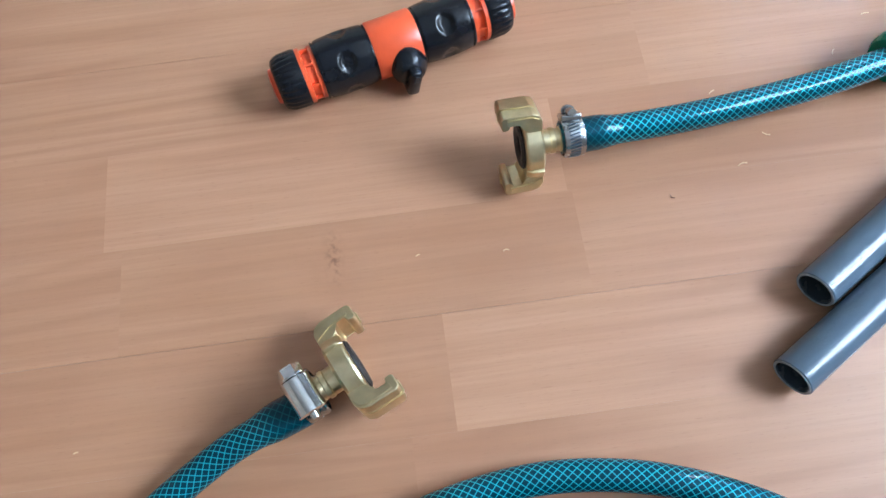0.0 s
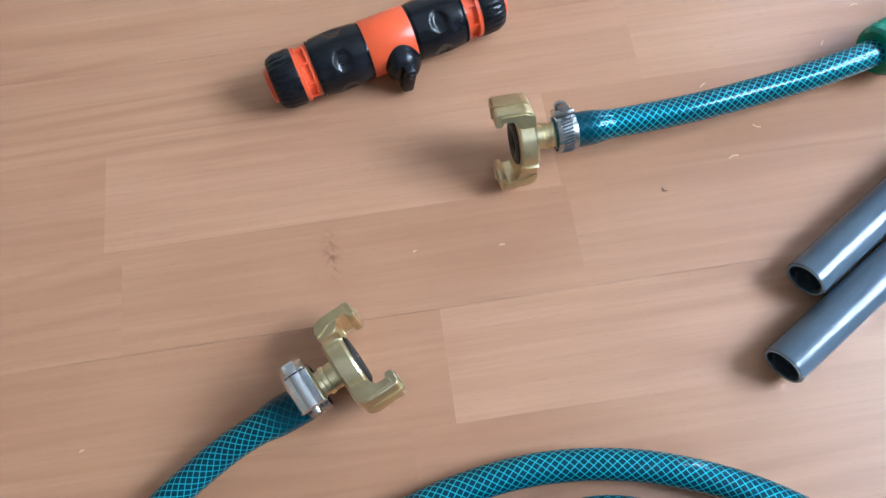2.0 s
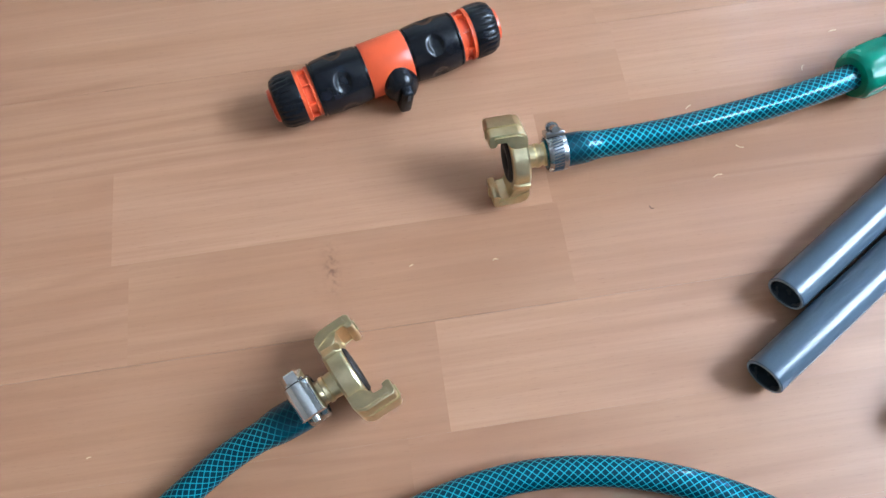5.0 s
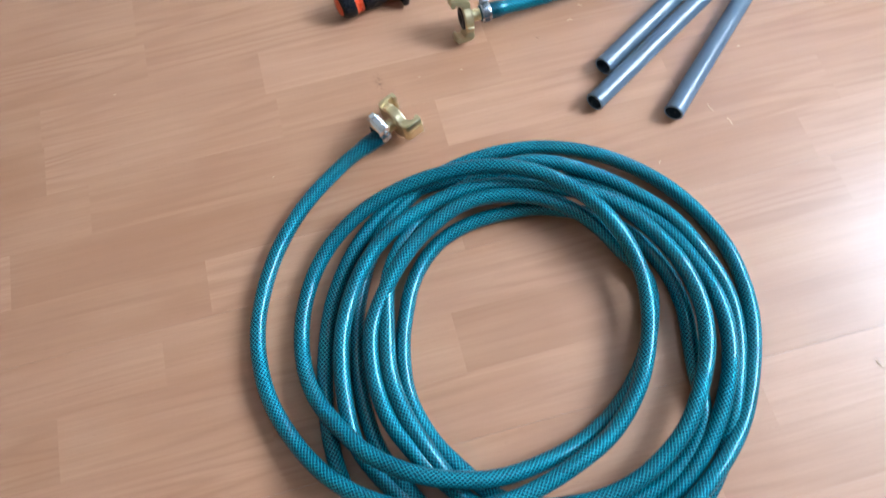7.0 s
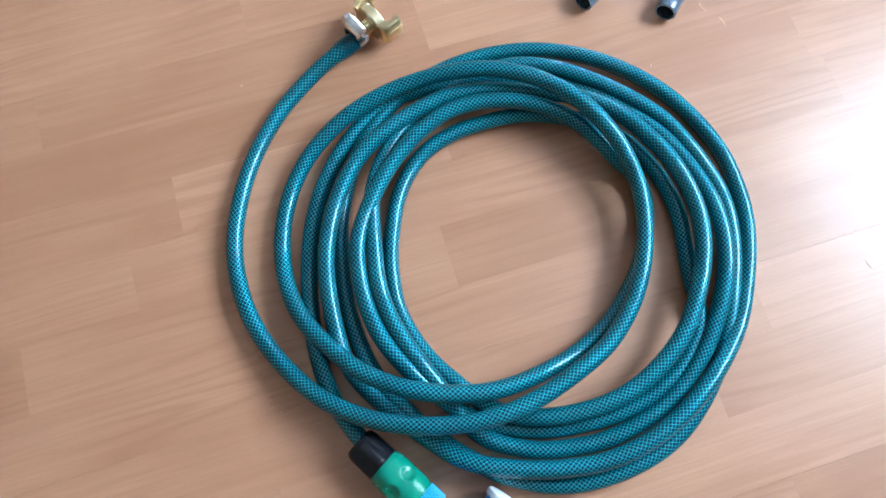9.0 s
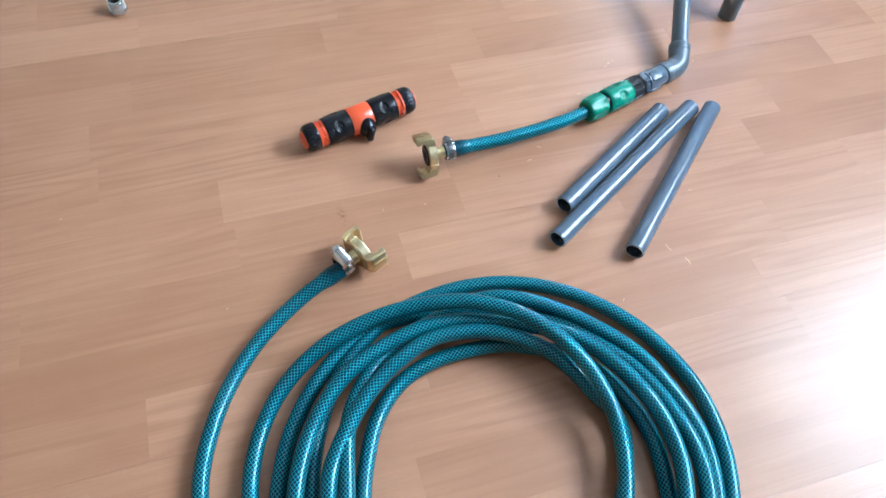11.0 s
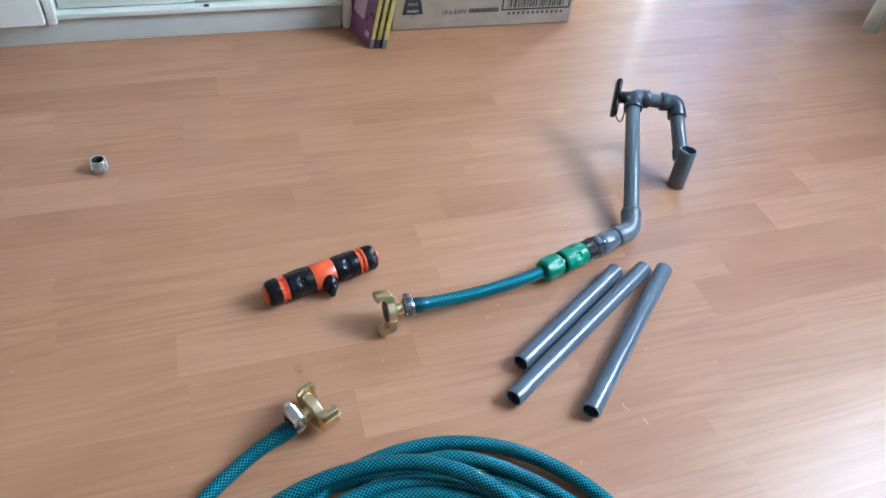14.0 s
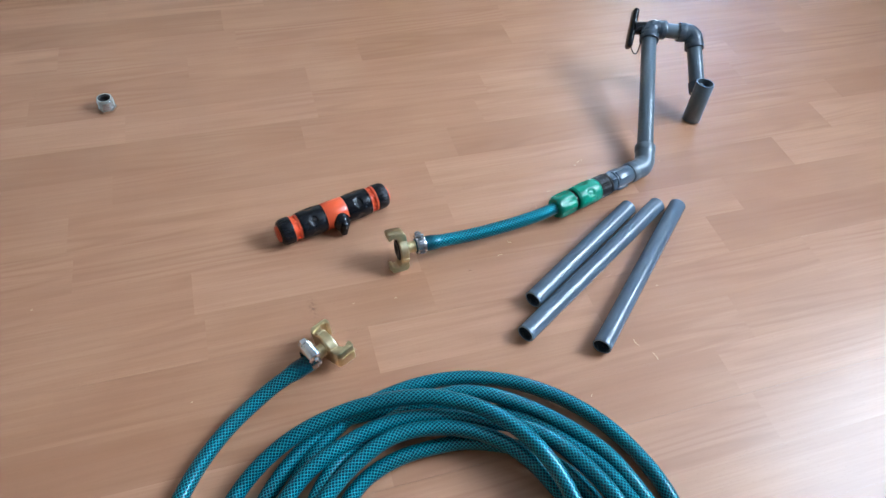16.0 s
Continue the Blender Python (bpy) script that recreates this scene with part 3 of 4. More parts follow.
coil = thing("garden_hose", Matrix.Identity(4), "coiled teal braided garden hose with brass coupling on the floor", "hose")


def hose_swell(run):
    return 1.0 + 0.24 * math.exp(-((run - 0.016) / 0.019) ** 4)


tube = new("hose_tube", sweep("hose_tube", hose_path, HOSE_R, BRAID, 24, hose_swell))
tube.parent = coil
tagged(tube, "glossy teal hose with diamond braided net")
FACE_2, BACK_2 = Vector((0.0315, -0.0875, 0.0275)), Vector((-0.0035, -0.1115, 0.0265))
axis_2 = (FACE_2 - BACK_2).normalized()
brass_coupling(coil, aim(FACE_2 - axis_2 * 0.0055, axis_2, 80) @ Matrix.Diagonal((0.99, 0.98, 0.98, 1.0)))
bolt_clamp(coil, aim(FACE_2 - axis_2 * 0.0395, axis_2, 8) @ Matrix.Diagonal((1.12, 1.12, 1.12, 1.0)))
# plastic quick connector with a blue bent outlet at the other end
end_dir = Vector((0.64, -0.77, 0.0)).normalized()
end_at = Vector((-0.0545, -0.5985, 0.0215))


def along(d, z=0.0):
    return end_at + end_dir * d + Vector((0, 0, z))


grip_nut("collar", coil, aim(along(-0.006), end_dir), BLACK, 0.036, 0.0205, 6, "black hexagonal hose collar")
dimple_body("connector_sleeve", coil, aim(along(0.0295), end_dir), GREEN, 0.050, 0.0215, "green plastic quick connector sleeve")
part("ribbed_ring", lathe([(0, 0.014), (0, 0.0200), (0.001, 0.0206), (0.0185, 0.0206), (0.020, 0.018), (0.020, 0.012)], 96, None, ribs(48, 0.05)), BLUE, coil, "ribbed bright blue plastic ring", aim(along(0.0795), end_dir))
bend = spline([along(0.088), along(0.118), along(0.135) + Vector((0.003, -0.001, 0.001)), along(0.146) + Vector((0.012, 0.002, 0.003)), Vector((0.058, -0.704, 0.025)), Vector((0.066, -0.692, 0.026))], 0.002)
ob = new("bent_outlet", sweep("bent_outlet", bend, 0.0132, BLUE, 28, lambda run: 1.12 - 3.0 * run if run < 0.03 else 1.03))
ob.parent = coil
tagged(ob, "smooth bright blue plastic bend")
cap_dir = Vector((0.68, 0.73, 0.12)).normalized()
cap_at = Vector((0.084, -0.6765, 0.027))
barrel = lathe([(-0.034, 0.008), (-0.034, 0.0135), (-0.031, 0.0152), (-0.022, 0.0152), (-0.021, 0.0165), (-0.003, 0.0172), (-0.003, 0.012)], 40)
block((0.008, 0.007, 0.004), (-0.012, 0, 0.018), 0.001, barrel)
body = part("nozzle_body", barrel, BLUE, coil, "blue plastic nozzle body", aim(cap_at, cap_dir, 40) @ Matrix.Diagonal((1.0, 1.15, 1.15, 1.0)))
part("nozzle_cap", lathe([(-0.003, 0.012), (-0.003, 0.0185), (-0.0015, 0.0192), (0.0025, 0.0192), (0.0038, 0.018), (0.0038, 0.009), (0.0015, 0.0085)], 44), WHITE_PLASTIC, coil, "white plastic cap ring", aim(cap_at, cap_dir) @ Matrix.Diagonal((1.1, 1.17, 1.17, 1.0)))
part("printed_mark", block((0.0012, 0.006, 0.0004), (-0.012, 0.0, 0.0172), 0), INK, body, "small dark mark")


# ---------------------------------------------------------------- the lance: short hose, valve and grey pipework
PIPE_R = 0.0137
lance = thing("water_lance", Matrix.Identity(4), "grey plastic pipe lance with short teal hose and brass coupling", "pipe lance")
FACE_1 = Vector((0.1270, 0.0570, 0.0328))
axis_1 = Vector((-0.98, -0.19, 0.0)).normalized()
brass_coupling(lance, aim(FACE_1 - axis_1 * 0.003, axis_1, 27) @ Matrix.Diagonal((0.95, 0.93, 0.93, 1.0)))
band_clamp(lance, aim(FACE_1 - axis_1 * 0.0378, axis_1, 50) @ Matrix.Diagonal((1.2, 0.97, 0.97, 1.0)))
G0, G1 = Vector((0.391, 0.1305, 0.0225)), Vector((0.563, 0.2135, 0.0200))
g_dir = (G1 - G0).normalized()
short = spline([FACE_1 - axis_1 * 0.030, FACE_1 - axis_1 * 0.05, (0.245, 0.083, 0.026), (0.31, 0.1025, 0.0215), (0.36, 0.1185, 0.0215), G0 + g_dir * 0.004], 0.0035)
ob = new("hose_tube", sweep("hose_tube", short, 0.0101, BRAID, 24, lambda run: 1.0 + 0.19 * math.exp(-((run - 0.018) / 0.017) ** 4)))
ob.parent = lance
tagged(ob, "short length of glossy teal braided hose")


def on_lance(d):
    return aim(G0 + g_dir * d, g_dir)


grip_nut("hose_nut", lance, on_lance(0.0), GREEN, 0.034, 0.0200, 6, "green plastic hexagonal hose nut")
part("gap_ring", lathe([(0, 0.016), (0.006, 0.016)], 36), BLACK, lance, "black gap ring", on_lance(0.0355))
dimple_body("connector_sleeve", lance, on_lance(0.0405), GREEN, 0.048, 0.0205, "green plastic quick connector sleeve")
part("ribbed_ring", lathe([(0, 0.013), (0, 0.0182), (0.001, 0.019), (0.021, 0.019), (0.022, 0.0175), (0.022, 0.013)], 128, None, ribs(32, 0.13)), BLACK, lance, "ribbed black plastic ring", on_lance(0.0885))
part("seal", lathe([(0, 0.0165), (0.003, 0.0185), (0.006, 0.0165)], 36), RUBBER, lance, "black seal", on_lance(0.1105))
part("hex_nut", lathe([(0, 0.015), (0.0, 0.0180), (0.0012, 0.0192), (0.0108, 0.0192), (0.012, 0.0180), (0.012, 0.015)], 6), PVC_DARK, lance, "dark grey hexagonal nut", on_lance(0.1145), 20)
adapter = lathe([(0.012, 0.0150), (0.012, 0.0168), (0.048, 0.0168), (0.050, 0.0158)], 40)
for turn in (20, 140, 260):
    block((0.022, 0.016, 0.0035), (0.026, 0, 0.0160), 0.0012, adapter, Matrix.Rotation(radians(turn), 4, 'X'))
part("adapter", adapter, PVC, lance, "grey plastic adapter with flats", on_lance(0.1155))
part("joint", lathe([(0, 0.0152), (0.004, 0.0152)], 36), RUBBER, lance, "dark joint line", on_lance(0.1665))

P0, P1 = G0 + g_dir * 0.205, Vector((0.651, 0.494, 0.112))
Q1, Q0 = Vector((0.733, 0.475, 0.110)), Vector((0.7265, 0.380, 0.05))
TIP0, TIP1 = Vector((0.7230, 0.3580, 0.001)), Vector((0.7262, 0.3665, 0.079))


def pipe(name, a, b, r=PIPE_R, label="", wall_t=0.0022, mat=PVC_AGED):
    d = (b - a).length
    return part(name, lathe([(0, r - wall_t), (0.0, r - 0.0004), (0.0006, r), (d - 0.0006, r), (d, r - 0.0004), (d, r - wall_t)], 40, closed=True), mat, lance, label, aim(a, b - a))


def elbow(name, corner, a, b, mat=PVC, label="", arm=0.027):
    """A socket elbow at a corner, its arms toward a and b."""
    da, db = (a - corner).normalized(), (b - corner).normalized()
    pts = [corner + da * arm, corner + da * 0.017, corner + da * 0.009, corner + (da + db) * 0.0035, corner + db * 0.009, corner + db * 0.017, corner + db * arm]
    e = new(name, sweep(name, spline(pts, 0.002), 0.0171, mat, 36))
    e.parent = lance
    tagged(e, label)
    for d in (da, db):
        part("socket_rim", lathe([(-0.004, 0.0148), (-0.004, 0.0174), (-0.003, 0.0178), (0.0078, 0.0178), (0.0088, 0.0172), (0.0088, 0.0148)], 40, closed=True), mat, e, "", aim(corner + d * (arm - 0.006), d))
    return e


elbow("lower_elbow", P0, G0 + g_dir * 0.14, P1, PVC_AGED, "grey plastic socket elbow", 0.036)
pipe("long_pipe", P0 + (P1 - P0).normalized() * 0.02, P1 - (P1 - P0).normalized() * 0.012, label="long grey plastic pipe")
elbow("upper_elbow", P1, P0, Q1, PVC_DARK, "dark grey valve elbow")
pipe("cross_pipe", P1 + (Q1 - P1) * 0.2, Q1 - (Q1 - P1) * 0.2, label="short grey cross pipe")
elbow("end_elbow", Q1, P1, Q0, PVC_DARK, "dark grey socket elbow")
pipe("down_pipe", Q1 + (Q0 - Q1) * 0.15, Q0, label="short grey down pipe")
part("tip_joint", lathe([(0, 0.0135), (0.0, 0.0158), (0.018, 0.0158), (0.02, 0.0145)], 36), PVC, lance, "", aim(Q0 + (Q1 - Q0).normalized() * 0.016, Q0 - Q1))
pipe("tip_tube", TIP0, TIP1, 0.0165, "open upright grey plastic tube resting on the floor")
handle = bmesh.new()
H0 = Vector((0.6415, 0.515, 0.1265))
block((0.078, 0.011, 0.022), (0, 0, 0), 0.005, handle, None, 3)
h = part("valve_handle", handle, BLACK, lance, "black plastic lever handle of the valve", aim((0.621, 0.503, 0.106), (0.02, 0.054, 0.040), 10))
part("valve_stem", lathe([(0, 0.009), (0.0, 0.012), (0.024, 0.012)], 28), BLACK, lance, "", aim((0.624, 0.5, 0.109), P1 - Vector((0.624, 0.5, 0.109))))
wire = spline([(0.616, 0.484, 0.090), (0.619, 0.476, 0.079), (0.626, 0.472, 0.071), (0.633, 0.476, 0.074), (0.638, 0.486, 0.092)], 0.002)
ob = new("wire_loop", sweep("wire_loop", wire, 0.0011, BLACK, 8))
ob.parent = lance
tagged(ob, "thin black wire loop under the handle")


# ---------------------------------------------------------------- loose pipes
def loose_pipe(a, b):
    a, b = Vector(a), Vector(b)
    d, r = (b - a).length, PIPE_R
    t = thing("plastic_pipe", aim(a, b - a), "cut length of satin blue-grey plastic pipe lying on the floor", "pipe", "cut pipes")
    part("tube", lathe([(0, r - 0.0022), (0, r - 0.0005), (0.0007, r), (d - 0.0007, r), (d, r - 0.0005), (d, r - 0.0022)], 48, closed=True), PVC, t)
    # liner in a darker grey paints the shade inside the tube
    part("inner_wall", lathe([(0.001, r - 0.0023), (d - 0.001, r - 0.0023), (d - 0.001, r - 0.0026), (0.001, r - 0.0026)], 40, closed=True), PVC_DARK, t, "darker liner for the shade inside the pipe")
    for x in (-0.0003, d - 0.0002):
        part("cut_edge", lathe([(x, r - 0.0021), (x, r - 0.0006), (x + 0.0005, r - 0.0006), (x + 0.0005, r - 0.0021)], 40, closed=True), PVC_CUT, t, "pale sawn edge of the pipe")
    return t


loose_pipe((0.318, -0.037, PIPE_R), (0.519, 0.131, PIPE_R))
loose_pipe((0.2945, -0.0935, PIPE_R), (0.570, 0.133, PIPE_R))
loose_pipe((0.397, -0.1245, PIPE_R), (0.6045, 0.129, PIPE_R))


# ---------------------------------------------------------------- shut-off connector
S0, S1 = Vector((-0.0448, 0.1125, 0.0222)), Vector((0.1225, 0.1840, 0.0222))
s_dir = (S1 - S0).normalized()
shut = thing("shutoff_connector", aim(S0, s_dir) @ Matrix.Diagonal((1.0, 1.12, 1.12, 1.0)), "black and orange plastic hose shut-off connector lying on the floor", "hose connector")
SL = (S1 - S0).length
for flip in (False, True):
    base = Matrix.Translation((SL, 0, 0)) @ Matrix.Rotation(math.pi, 4, 'Z') if flip else Matrix.Identity(4)
    cap_ripple = lambda x, a: 1.0 - (0.05 * (0.5 + 0.5 * math.cos(24 * a)) ** 4 if 0.004 < x < 0.017 else 0.0)
    cap = part("end_cap", lathe([(0.0005, 0.0095), (0.0005, 0.0138), (0.002, 0.0162), (0.0055, 0.0178), (0.008, 0.0185), (0.018, 0.0188), (0.0205, 0.0182), (0.0205, 0.012)], 96, None, cap_ripple), BLACK, shut, "black ribbed end cap", base)
    part("insert", lathe([(-0.003, 0.0085), (-0.0022, 0.0112), (0.002, 0.0122), (0.004, 0.0122)], 36), ORANGE, cap, "orange inner ring")
    collar = lathe([(0.0205, 0.0135), (0.0205, 0.0178), (0.0235, 0.018), (0.024, 0.015), (0.029, 0.015), (0.0295, 0.0172), (0.0325, 0.0172), (0.0325, 0.014)], 56)
    for k in range(8):
        block((0.0062, 0.0012, 0.003), (0.0265, 0, 0.0158), 0, collar, Matrix.Rotation(2 * math.pi * k / 8 + 0.3, 4, 'X'))
    part("release_ring", collar, ORANGE, shut, "orange ribbed release ring", base)
    dimple_body("sleeve", shut, base @ Matrix.Translation((0.0325, 0, 0)), BLACK, 0.0415, 0.0198, "black plastic sleeve with thumb hollows")
part("valve_body", lathe([(0.0735, 0.013), (0.0735, 0.0186), (0.0745, 0.0191), (SL - 0.0745, 0.0191), (SL - 0.0735, 0.0186), (SL - 0.0735, 0.013)], 56), ORANGE, shut, "plain orange valve body")
stem = Matrix.Translation((SL / 2 + 0.004, -0.006, -0.001)) @ Vector((0, -1, -0.05)).to_track_quat('X', 'Z').to_matrix().to_4x4()
knob = lathe([(0.004, 0.009), (0.004, 0.0138), (0.0125, 0.0138), (0.017, 0.0128), (0.0205, 0.0095), (0.0212, 0.005)], 36)
block((0.015, 0.0095, 0.023), (0.0195, 0, -0.0025), 0.0026, knob, Matrix.Rotation(radians(-12), 4, 'X'), 3)
k_ob = part("valve_knob", knob, BLACK, shut, "black plastic turning knob", stem)
# no notch is cut; a thin dark slab paints its shade
part("knob_slot", block((0.0006, 0.0028, 0.006), (0.0272, 0, 0.004), 0.0, None, Matrix.Rotation(radians(-12), 4, 'X')), RUBBER, k_ob, "thin dark slab for the shade in the knob's slot")


# ---------------------------------------------------------------- chrome reducer
nut = thing("threaded_reducer", pose(-0.3485, 0.452, 0.0, 0, -90, 24), "small chrome threaded reducer standing on the floor", "pipe fitting")
part("hex_base", lathe([(0, 0.0125), (0, 0.0156), (0.0006, 0.0162), (0.0050, 0.0162), (0.0058, 0.0154), (0.0076, 0.0138), (0.0076, 0.0125)], 6), CHROME, nut, "", Matrix.Rotation(radians(17), 4, 'X'), 20)
prof = [(0.0075, 0.0105), (0.0075, 0.0138)]
for k in range(7):
    prof += [(0.0085 + k * 0.002, 0.0139), (0.0095 + k * 0.002, 0.0124)]
prof += [(0.023, 0.0132), (0.0245, 0.0126), (0.0245, 0.0105)]
part("threaded_collar", lathe(prof, 40, closed=True), CHROME, nut, "chrome external thread")
# black lining and plug colour in the shade within the chrome bore
part("inner_bore", lathe([(0.0076, 0.0103), (0.021, 0.0103), (0.021, 0.0086), (0.0076, 0.0086)], 32, closed=True), RUBBER, nut, "black lining for the shade in the bore")
part("bore_floor", lathe([(0.0076, 0.0085), (0.009, 0.0085)], 24), RUBBER, nut, "black plug for the shade at the bore's bottom")


# ---------------------------------------------------------------- cabinet, magazines, box
CAB_V = 1.0
cab = thing("cabinet", room(-0.022, -0.032, 0.0, -0.75), "white lacquered low cabinet with flat doors and a recessed plinth", "cabinet")
part("plinth", block((1.8, 0.02, 0.058), (-0.645, CAB_V + 0.010, 0.029), 0.0015), PLINTH, cab, "grey-white plinth board")
part("bottom_rail", block((0.62, 0.37, 0.012), (-0.053, CAB_V - 0.012 + 0.185, 0.0665), 0.002), WHITE_PAINT, cab)
part("side_panel", block((0.022, 0.40, 0.78), (0.269, CAB_V - 0.01 + 0.2, 0.39), 0.002), WHITE_PAINT, cab)
part("partition", block((0.0185, 0.4, 0.74), (-0.3685, CAB_V - 0.02 + 0.2, 0.424), 0.002), WHITE_PAINT, cab)
part("carcass", block((1.78, 0.36, 0.70), (-0.64, CAB_V + 0.22, 0.43), 0.003), WHITE_PAINT, cab)
part("top_board", block((1.84, 0.43, 0.025), (-0.643, CAB_V + 0.19, 0.7935), 0.003), WHITE_PAINT, cab)
for u0, u1 in ((-0.354, -0.074), (-0.070, 0.255)):
    part("door", block((u1 - u0, 0.018, 0.69), ((u0 + u1) / 2, CAB_V + 0.018, 0.0715 + 0.349), 0.0015), WHITE_PAINT, cab, "flat white lacquered door")
part("door_stop", block((0.011, 0.007, 0.004), (-0.050, CAB_V - 0.006, 0.0745), 0.001), RUBBER, cab, "small dark door stop")
tall = part("drawer_front", block((1.08, 0.02, 0.69), (-0.918, CAB_V - 0.035, 0.411), 0.0025), WHITE_PAINT, cab, "white drawer front standing proud")

for k, (u, tone) in enumerate(((0.306, 0), (0.3205, 1), (0.3345, 2))):
    mag = thing("magazine", ROOM_M @ pose(u - 0.01, 0.850 - 0.003 * k, 0.0, 0, 12, 14), "magazine with yellow spine standing upright beside a box", "magazine", "standing magazines")
    part("pages", block((0.0095, 0.205, 0.268), (0, 0.108, 0.1365), 0.0004), PAPER, mag)
    part("cover", block((0.0011, 0.21, 0.273), (-0.0056, 0.106, 0.1365), 0.0002), PURPLE, mag, "glossy purple cover")
    part("back_cover", block((0.0011, 0.21, 0.273), (0.0056, 0.106, 0.1365), 0.0002), YELLOW, mag)
    part("spine", block((0.0092, 0.0012, 0.25), (0, 0.0004, 0.148), 0.0003), YELLOW, mag, "yellow spine")
    part("spine_foot", block((0.0113, 0.0014, 0.0215), (0, 0.0004, 0.0115), 0.0003), (GREY_PRINT, INK, GREY_PRINT)[tone], mag, "grey block at the foot of the spine")
    if k == 0:
        part("cover_print", block((0.0004, 0.055, 0.05), (-0.0064, 0.075, 0.075), 0), PALE_PINK, mag, "pale pink printed shape")
        part("cover_mark", block((0.0004, 0.02, 0.014), (-0.0064, 0.022, 0.026), 0), PALE_PINK, mag, "small pale mark")

BOX_U0, BOX_U1, BOX_V = 0.372, 0.863, 0.962
carton = thing("cardboard_box", pose(0.224, 0.968, 0, 0, 0, 6.3) @ Matrix.Scale(0.96, 4), "plain brown corrugated cardboard carton with black printing", "box")
BW = BOX_U1 - BOX_U0
shell = block((BW, 0.33, 0.25), (BW / 2, 0.165, 0.1255), 0.004, None, None, 3)
part("carton_body", shell, CARD, carton)
for y0, y1 in ((0.002, 0.162), (0.168, 0.328)):
    part("flap", block((BW - 0.004, y1 - y0, 0.004), (BW / 2, (y0 + y1) / 2, 0.2532), 0.001), CARD, carton)
bm = prism([(-0.027, 0), (0.027, 0), (0.019, 0.043), (-0.019, 0.043)], 0.0008)
lathe([(-0.0004, 0.006), (-0.0004, 0.0105), (0.0004, 0.0105), (0.0004, 0.006)], 28, bm, None, True)
for v in bm.verts:
    if abs(v.co.x) <= 0.00041 and v.co.z < 0.02 and (v.co.y ** 2 + v.co.z ** 2) < 0.00013 and abs(v.co.y) > 0.00041:
        v.co = Vector((v.co.y, v.co.x, v.co.z + 0.05))
part("weight_symbol", bm, INK, carton, "black printed weight symbol", Matrix.Translation((0.052, -0.0006, 0.043)))


def lettering(text, size, at, mat, parent, label):
    c = bpy.data.curves.new("text", 'FONT')
    c.body, c.size, c.extrude, c.align_x = text, size, 0.0002, 'CENTER'
    ob = new("text_source", c)
    me = bpy.data.meshes.new_from_object(ob.evaluated_get(bpy.context.evaluated_depsgraph_get()))
    bpy.data.objects.remove(ob)
    me.materials.clear()
    me.materials.append(mat)
    t = new("lettering", me)
    t.parent = parent
    t.matrix_local = Matrix.Translation(at) @ Matrix.Rotation(radians(90), 4, 'X')
    return tagged(t, label)


lettering("MAX", 0.0125, (0.052, -0.0014, 0.066), CARD, carton, "printed word MAX")
lettering("18 x EAN", 0.0165, (0.160, -0.0005, 0.040), INK, carton, "printed line 18 x EAN")
for k in range(13):
    part("printed_bar", block((0.0044, 0.0004, 0.0115), (0.2045 + k * 0.0062, -0.0004, 0.0465), 0), INK, carton)
for k in range(5):
    part("printed_bar", block((0.0042, 0.0004, 0.0065), (0.040 + k * 0.006, -0.0014, 0.052), 0), CARD, carton)
bm = bmesh.new()
for a, b, c, d in ((0.290, 0.482, 0.043, 0.047), (0.290, 0.482, 0.140, 0.146), (0.290, 0.294, 0.047, 0.140), (0.478, 0.482, 0.047, 0.140)):
    block((b - a, 0.0004, d - c), ((a + b) / 2, -0.0004, (c + d) / 2), 0, bm)
part("barcode_frame", bm, INK, carton, "black printed frame round the barcode")
x = 0.306
rng = random.Random(4)
while x < 0.462:
    w = rng.choice((0.0014, 0.0014, 0.0026, 0.0038))
    part("barcode_bar", block((w, 0.0004, 0.086), (x, -0.0004, 0.0930), 0), INK, carton)
    x += w + rng.choice((0.0016, 0.0028, 0.0034))
for k in range(12):
    part("printed_bar", block((0.0052, 0.0004, 0.0075), (0.312 + k * 0.0135, -0.0004, 0.0345), 0), INK, carton)

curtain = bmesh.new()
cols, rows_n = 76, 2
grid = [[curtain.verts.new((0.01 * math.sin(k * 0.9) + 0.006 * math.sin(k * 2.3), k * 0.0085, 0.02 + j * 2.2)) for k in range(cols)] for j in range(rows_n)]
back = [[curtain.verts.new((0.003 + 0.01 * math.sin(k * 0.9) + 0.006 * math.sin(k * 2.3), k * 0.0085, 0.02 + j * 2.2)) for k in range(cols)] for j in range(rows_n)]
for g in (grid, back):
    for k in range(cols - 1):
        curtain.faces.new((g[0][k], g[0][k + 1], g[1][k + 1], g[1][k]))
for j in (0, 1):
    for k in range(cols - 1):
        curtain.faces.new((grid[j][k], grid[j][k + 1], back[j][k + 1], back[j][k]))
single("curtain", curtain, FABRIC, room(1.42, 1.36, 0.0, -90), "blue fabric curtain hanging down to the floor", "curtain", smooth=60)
leg = thing("side_table", pose(1.56, 0.985, 0, 0, 0, 20), "white painted side table with square legs", "table")
for dx in (0.0, 0.36):
    for dy in (0.0, 0.36):
        part("leg", block((0.036, 0.036, 0.43), (dx, dy, 0.215), 0.003), WHITE_PAINT, leg)
part("tabletop", block((0.44, 0.44, 0.022), (0.18, 0.18, 0.441), 0.003), WHITE_PAINT, leg)


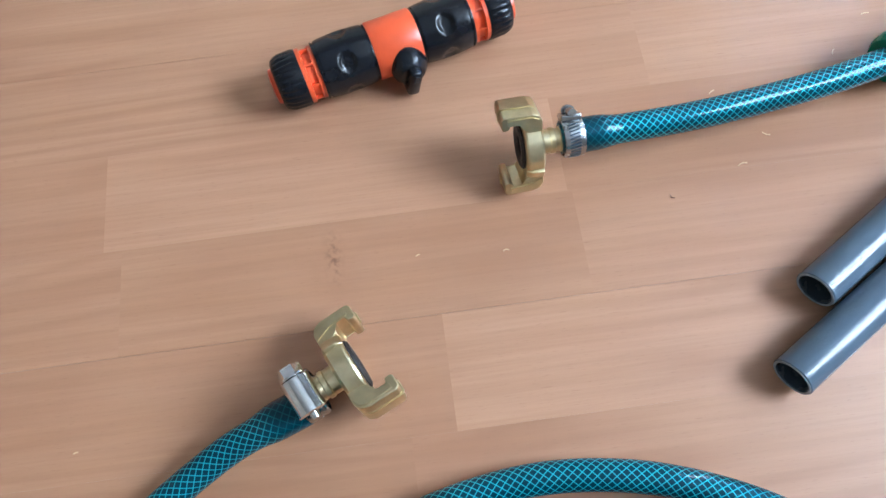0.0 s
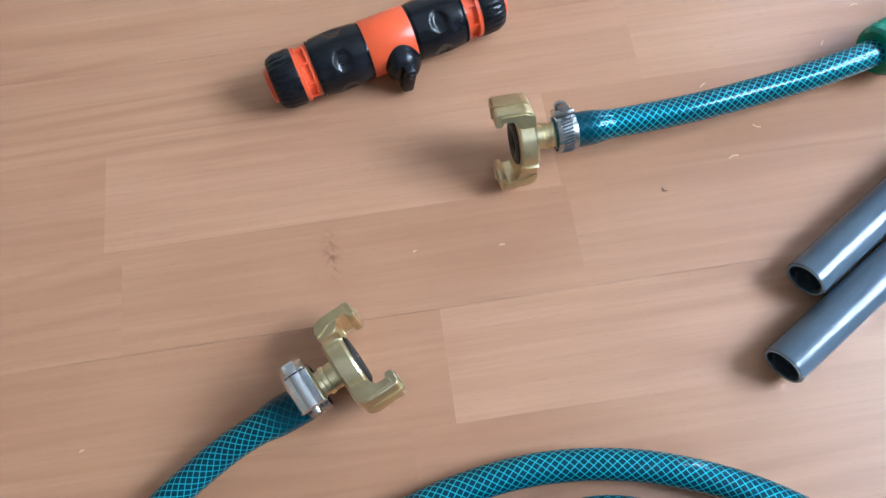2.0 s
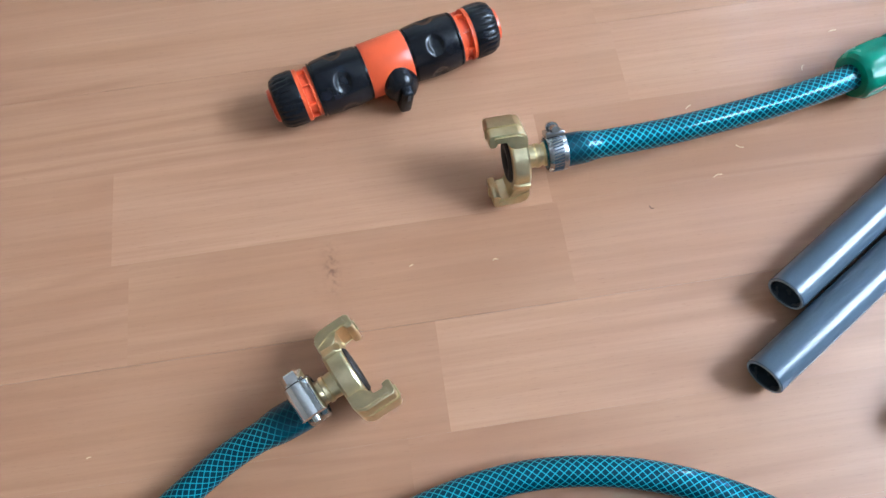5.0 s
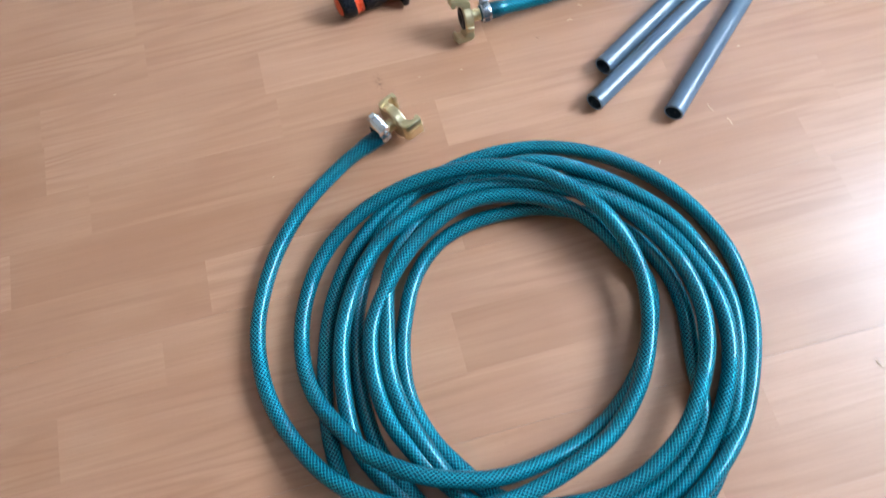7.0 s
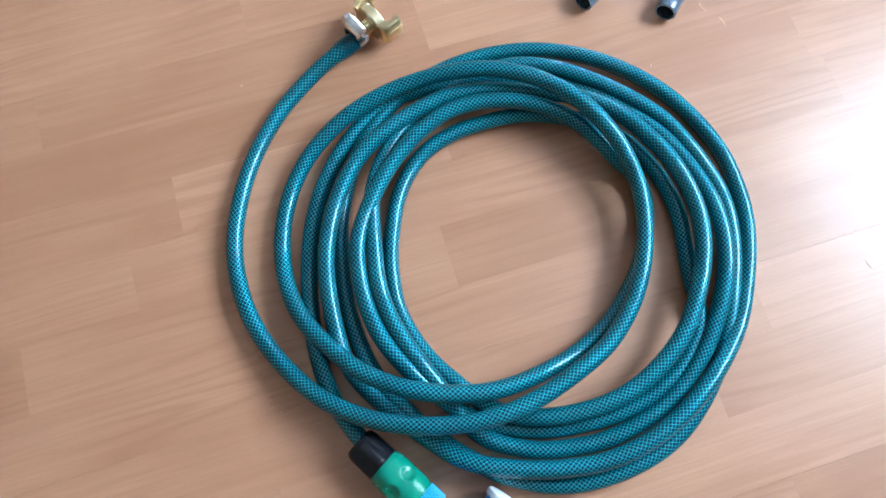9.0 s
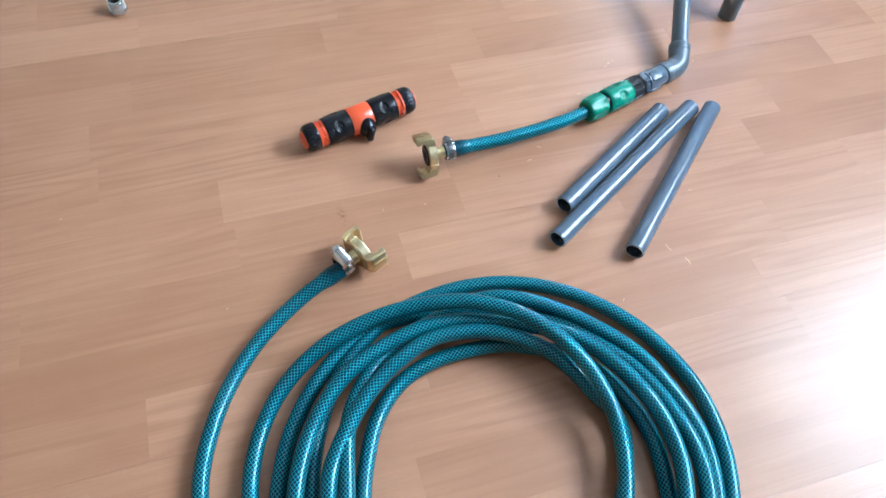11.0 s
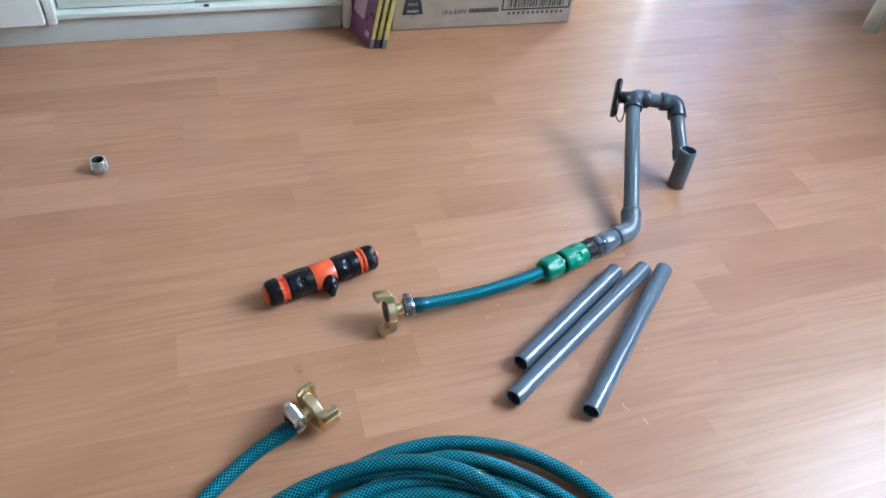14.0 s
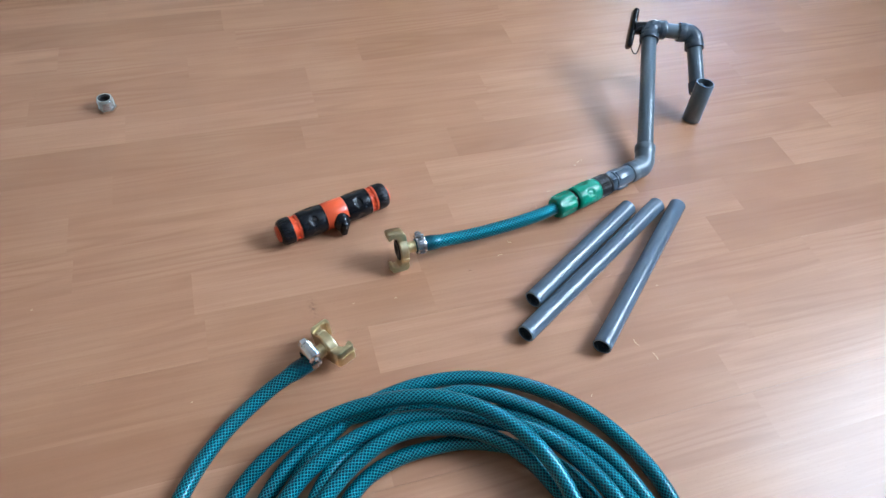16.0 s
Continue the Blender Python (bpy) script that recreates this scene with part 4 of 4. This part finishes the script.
# ---------------------------------------------------------------- crumbs and shavings
def shaving(at, length, turn, curl, mat, w=0.0006):
    pts = [(length * (k / 5 - 0.5), curl * math.sin(k / 5 * math.pi), w * 0.6 + 0.4 * w * (k % 2)) for k in range(6)]
    bm = bmesh.new()
    rows_s = [[bm.verts.new((x, y + s * w / 2, z + h)) for s in (-1, 1) for h in (-w / 3, w / 3)] for x, y, z in pts]
    for a, b in zip(rows_s, rows_s[1:]):
        for i, j in ((0, 1), (1, 3), (3, 2), (2, 0)):
            bm.faces.new((a[i], a[j], b[j], b[i]))
    bm.faces.new([rows_s[0][i] for i in (0, 1, 3, 2)])
    bm.faces.new([rows_s[-1][i] for i in (2, 3, 1, 0)])
    return single("wood_shaving", bm, mat, pose(at[0], at[1], 0.0, 0, 0, turn), "tiny pale wood shaving lying on the floor", "shaving", "wood shavings", smooth=80)


BITS = [(0.121, -0.006, 0.004, 10, 0.0008, 0), (0.238, 0.035, 0.004, 140, 0.0012, 1), (-0.153, -0.144, 0.003, 20, 0.0003, 0),
        (0.367, -0.190, 0.004, 60, 0.0006, 0), (0.470, 0.257, 0.006, 30, 0.0006, 0), (0.478, 0.262, 0.004, 80, 0.0005, 0),
        (0.462, 0.249, 0.004, 0, 0.0005, 0), (0.561, -0.487, 0.011, 120, 0.001, 0), (0.455, -0.115, 0.012, 115, 0.0015, 0),
        (0.475, -0.14, 0.012, 110, -0.001, 0), (0.29, 0.06, 0.007, 20, 0.001, 0),
        (0.31, 0.085, 0.006, 160, 0.0008, 0), (0.275, 0.12, 0.005, 40, 0.0004, 0), (0.37, 0.155, 0.005, 70, 0.0006, 0),
        (0.40, 0.19, 0.006, 15, 0.0006, 0), (0.06, -0.01, 0.003, 30, 0.0003, 0), (0.52, -0.02, 0.004, 10, 0.0005, 0),
        (-0.38, 0.02, 0.003, 45, 0.0003, 0), (0.62, 0.25, 0.004, 70, 0.0004, 0), (0.232, 0.935, 0.004, 15, 0.0006, 0)]
for x, y, length, turn, curl, tone in BITS:
    shaving((x, y), length, turn, curl, (WOOD_BIT, DARK_BIT)[tone], 0.0007)


# ---------------------------------------------------------------- floor boards
floor = single("floor", block((EAST - WEST + 0.3, LONG + 0.3, 0.05), ((EAST + WEST) / 2, (NORTH + SOUTH) / 2, -0.033)), SUBFLOOR, ROOM_M,
               "beech-look laminate floor of staggered strips", "floor", kind="structure")
STRIP, SEAM = 0.0768, -0.062
rng = random.Random(11)
NEAR = (-1.0, 1.75, -0.95, 1.42)


def strip_mesh(length, width):
    bm = bmesh.new()
    block((length, width, 0.008), (0, 0, -0.004), 0.0, bm)
    return mesh_of("strip", bm, LAMINATE, 10)


first = int(math.floor((SOUTH - SEAM) / STRIP))
last = int(math.ceil((NORTH - SEAM) / STRIP))
KNOWN_END = {5: 0.045, 1: -0.161, 0: 0.172, 2: 0.247, -1: 0.069, 8: -0.136, 9: 0.531, 3: -0.333, -4: -0.346, 12: -0.337}
shared_meshes = {}
far_bits = []
for row in range(first, last):
    v0 = SEAM + row * STRIP
    v1 = min(v0 + STRIP, NORTH)
    v0 = max(v0, SOUTH)
    width = round(v1 - v0 - (0.00026 if row % 3 == 0 else 0.00004), 5)
    shift = 0.0 if row % 3 else 0.0001
    u = WEST + rng.uniform(0.0, 0.3)
    cuts = [WEST]
    while u < EAST - 0.1:
        cuts.append(round(u, 2))
        u += rng.choice((0.327, 0.327, 0.40, 0.49, 0.57))
    if row in KNOWN_END:
        near_cut = min(range(1, len(cuts)), key=lambda k: abs(cuts[k] - KNOWN_END[row]))
        delta = KNOWN_END[row] - cuts[near_cut]
        cuts = [WEST] + [c + delta for c in cuts[1:] if WEST + 0.05 < c + delta < EAST - 0.05]
    cuts.append(EAST)
    for a, b in zip(cuts, cuts[1:]):
        if b - a < 0.02:
            continue
        length = round(b - a, 4)
        mid_u, mid_v_ = (a + b) / 2, (v0 + v1) / 2 + shift
        close = NEAR[0] < mid_u < NEAR[1] and NEAR[2] < mid_v_ < NEAR[3]
        if not close:
            far_bits.append((mid_u, mid_v_, length, width))
            continue
        key = (length, width)
        if key not in shared_meshes:
            shared_meshes[key] = strip_mesh(length, width)
        ob = new("strip", shared_meshes[key])
        if row == 0 and a < 0.0 < b:
            ob.data = strip_mesh(length, width)
            ob.data.materials[0] = laminate("knotty_laminate", (-mid_u, -0.012 - mid_v_))
        ob.parent = floor
        ob.matrix_local = Matrix.Translation((mid_u, mid_v_, 0.0))
bm = bmesh.new()
for u, v, length, width in far_bits:
    block((length, width, 0.008), (u, v, -0.004), 0, bm)
rest = part("outer_strips", bm, LAMINATE, floor)
tagged(rest, "laminate strips toward the walls", kind="stuff")
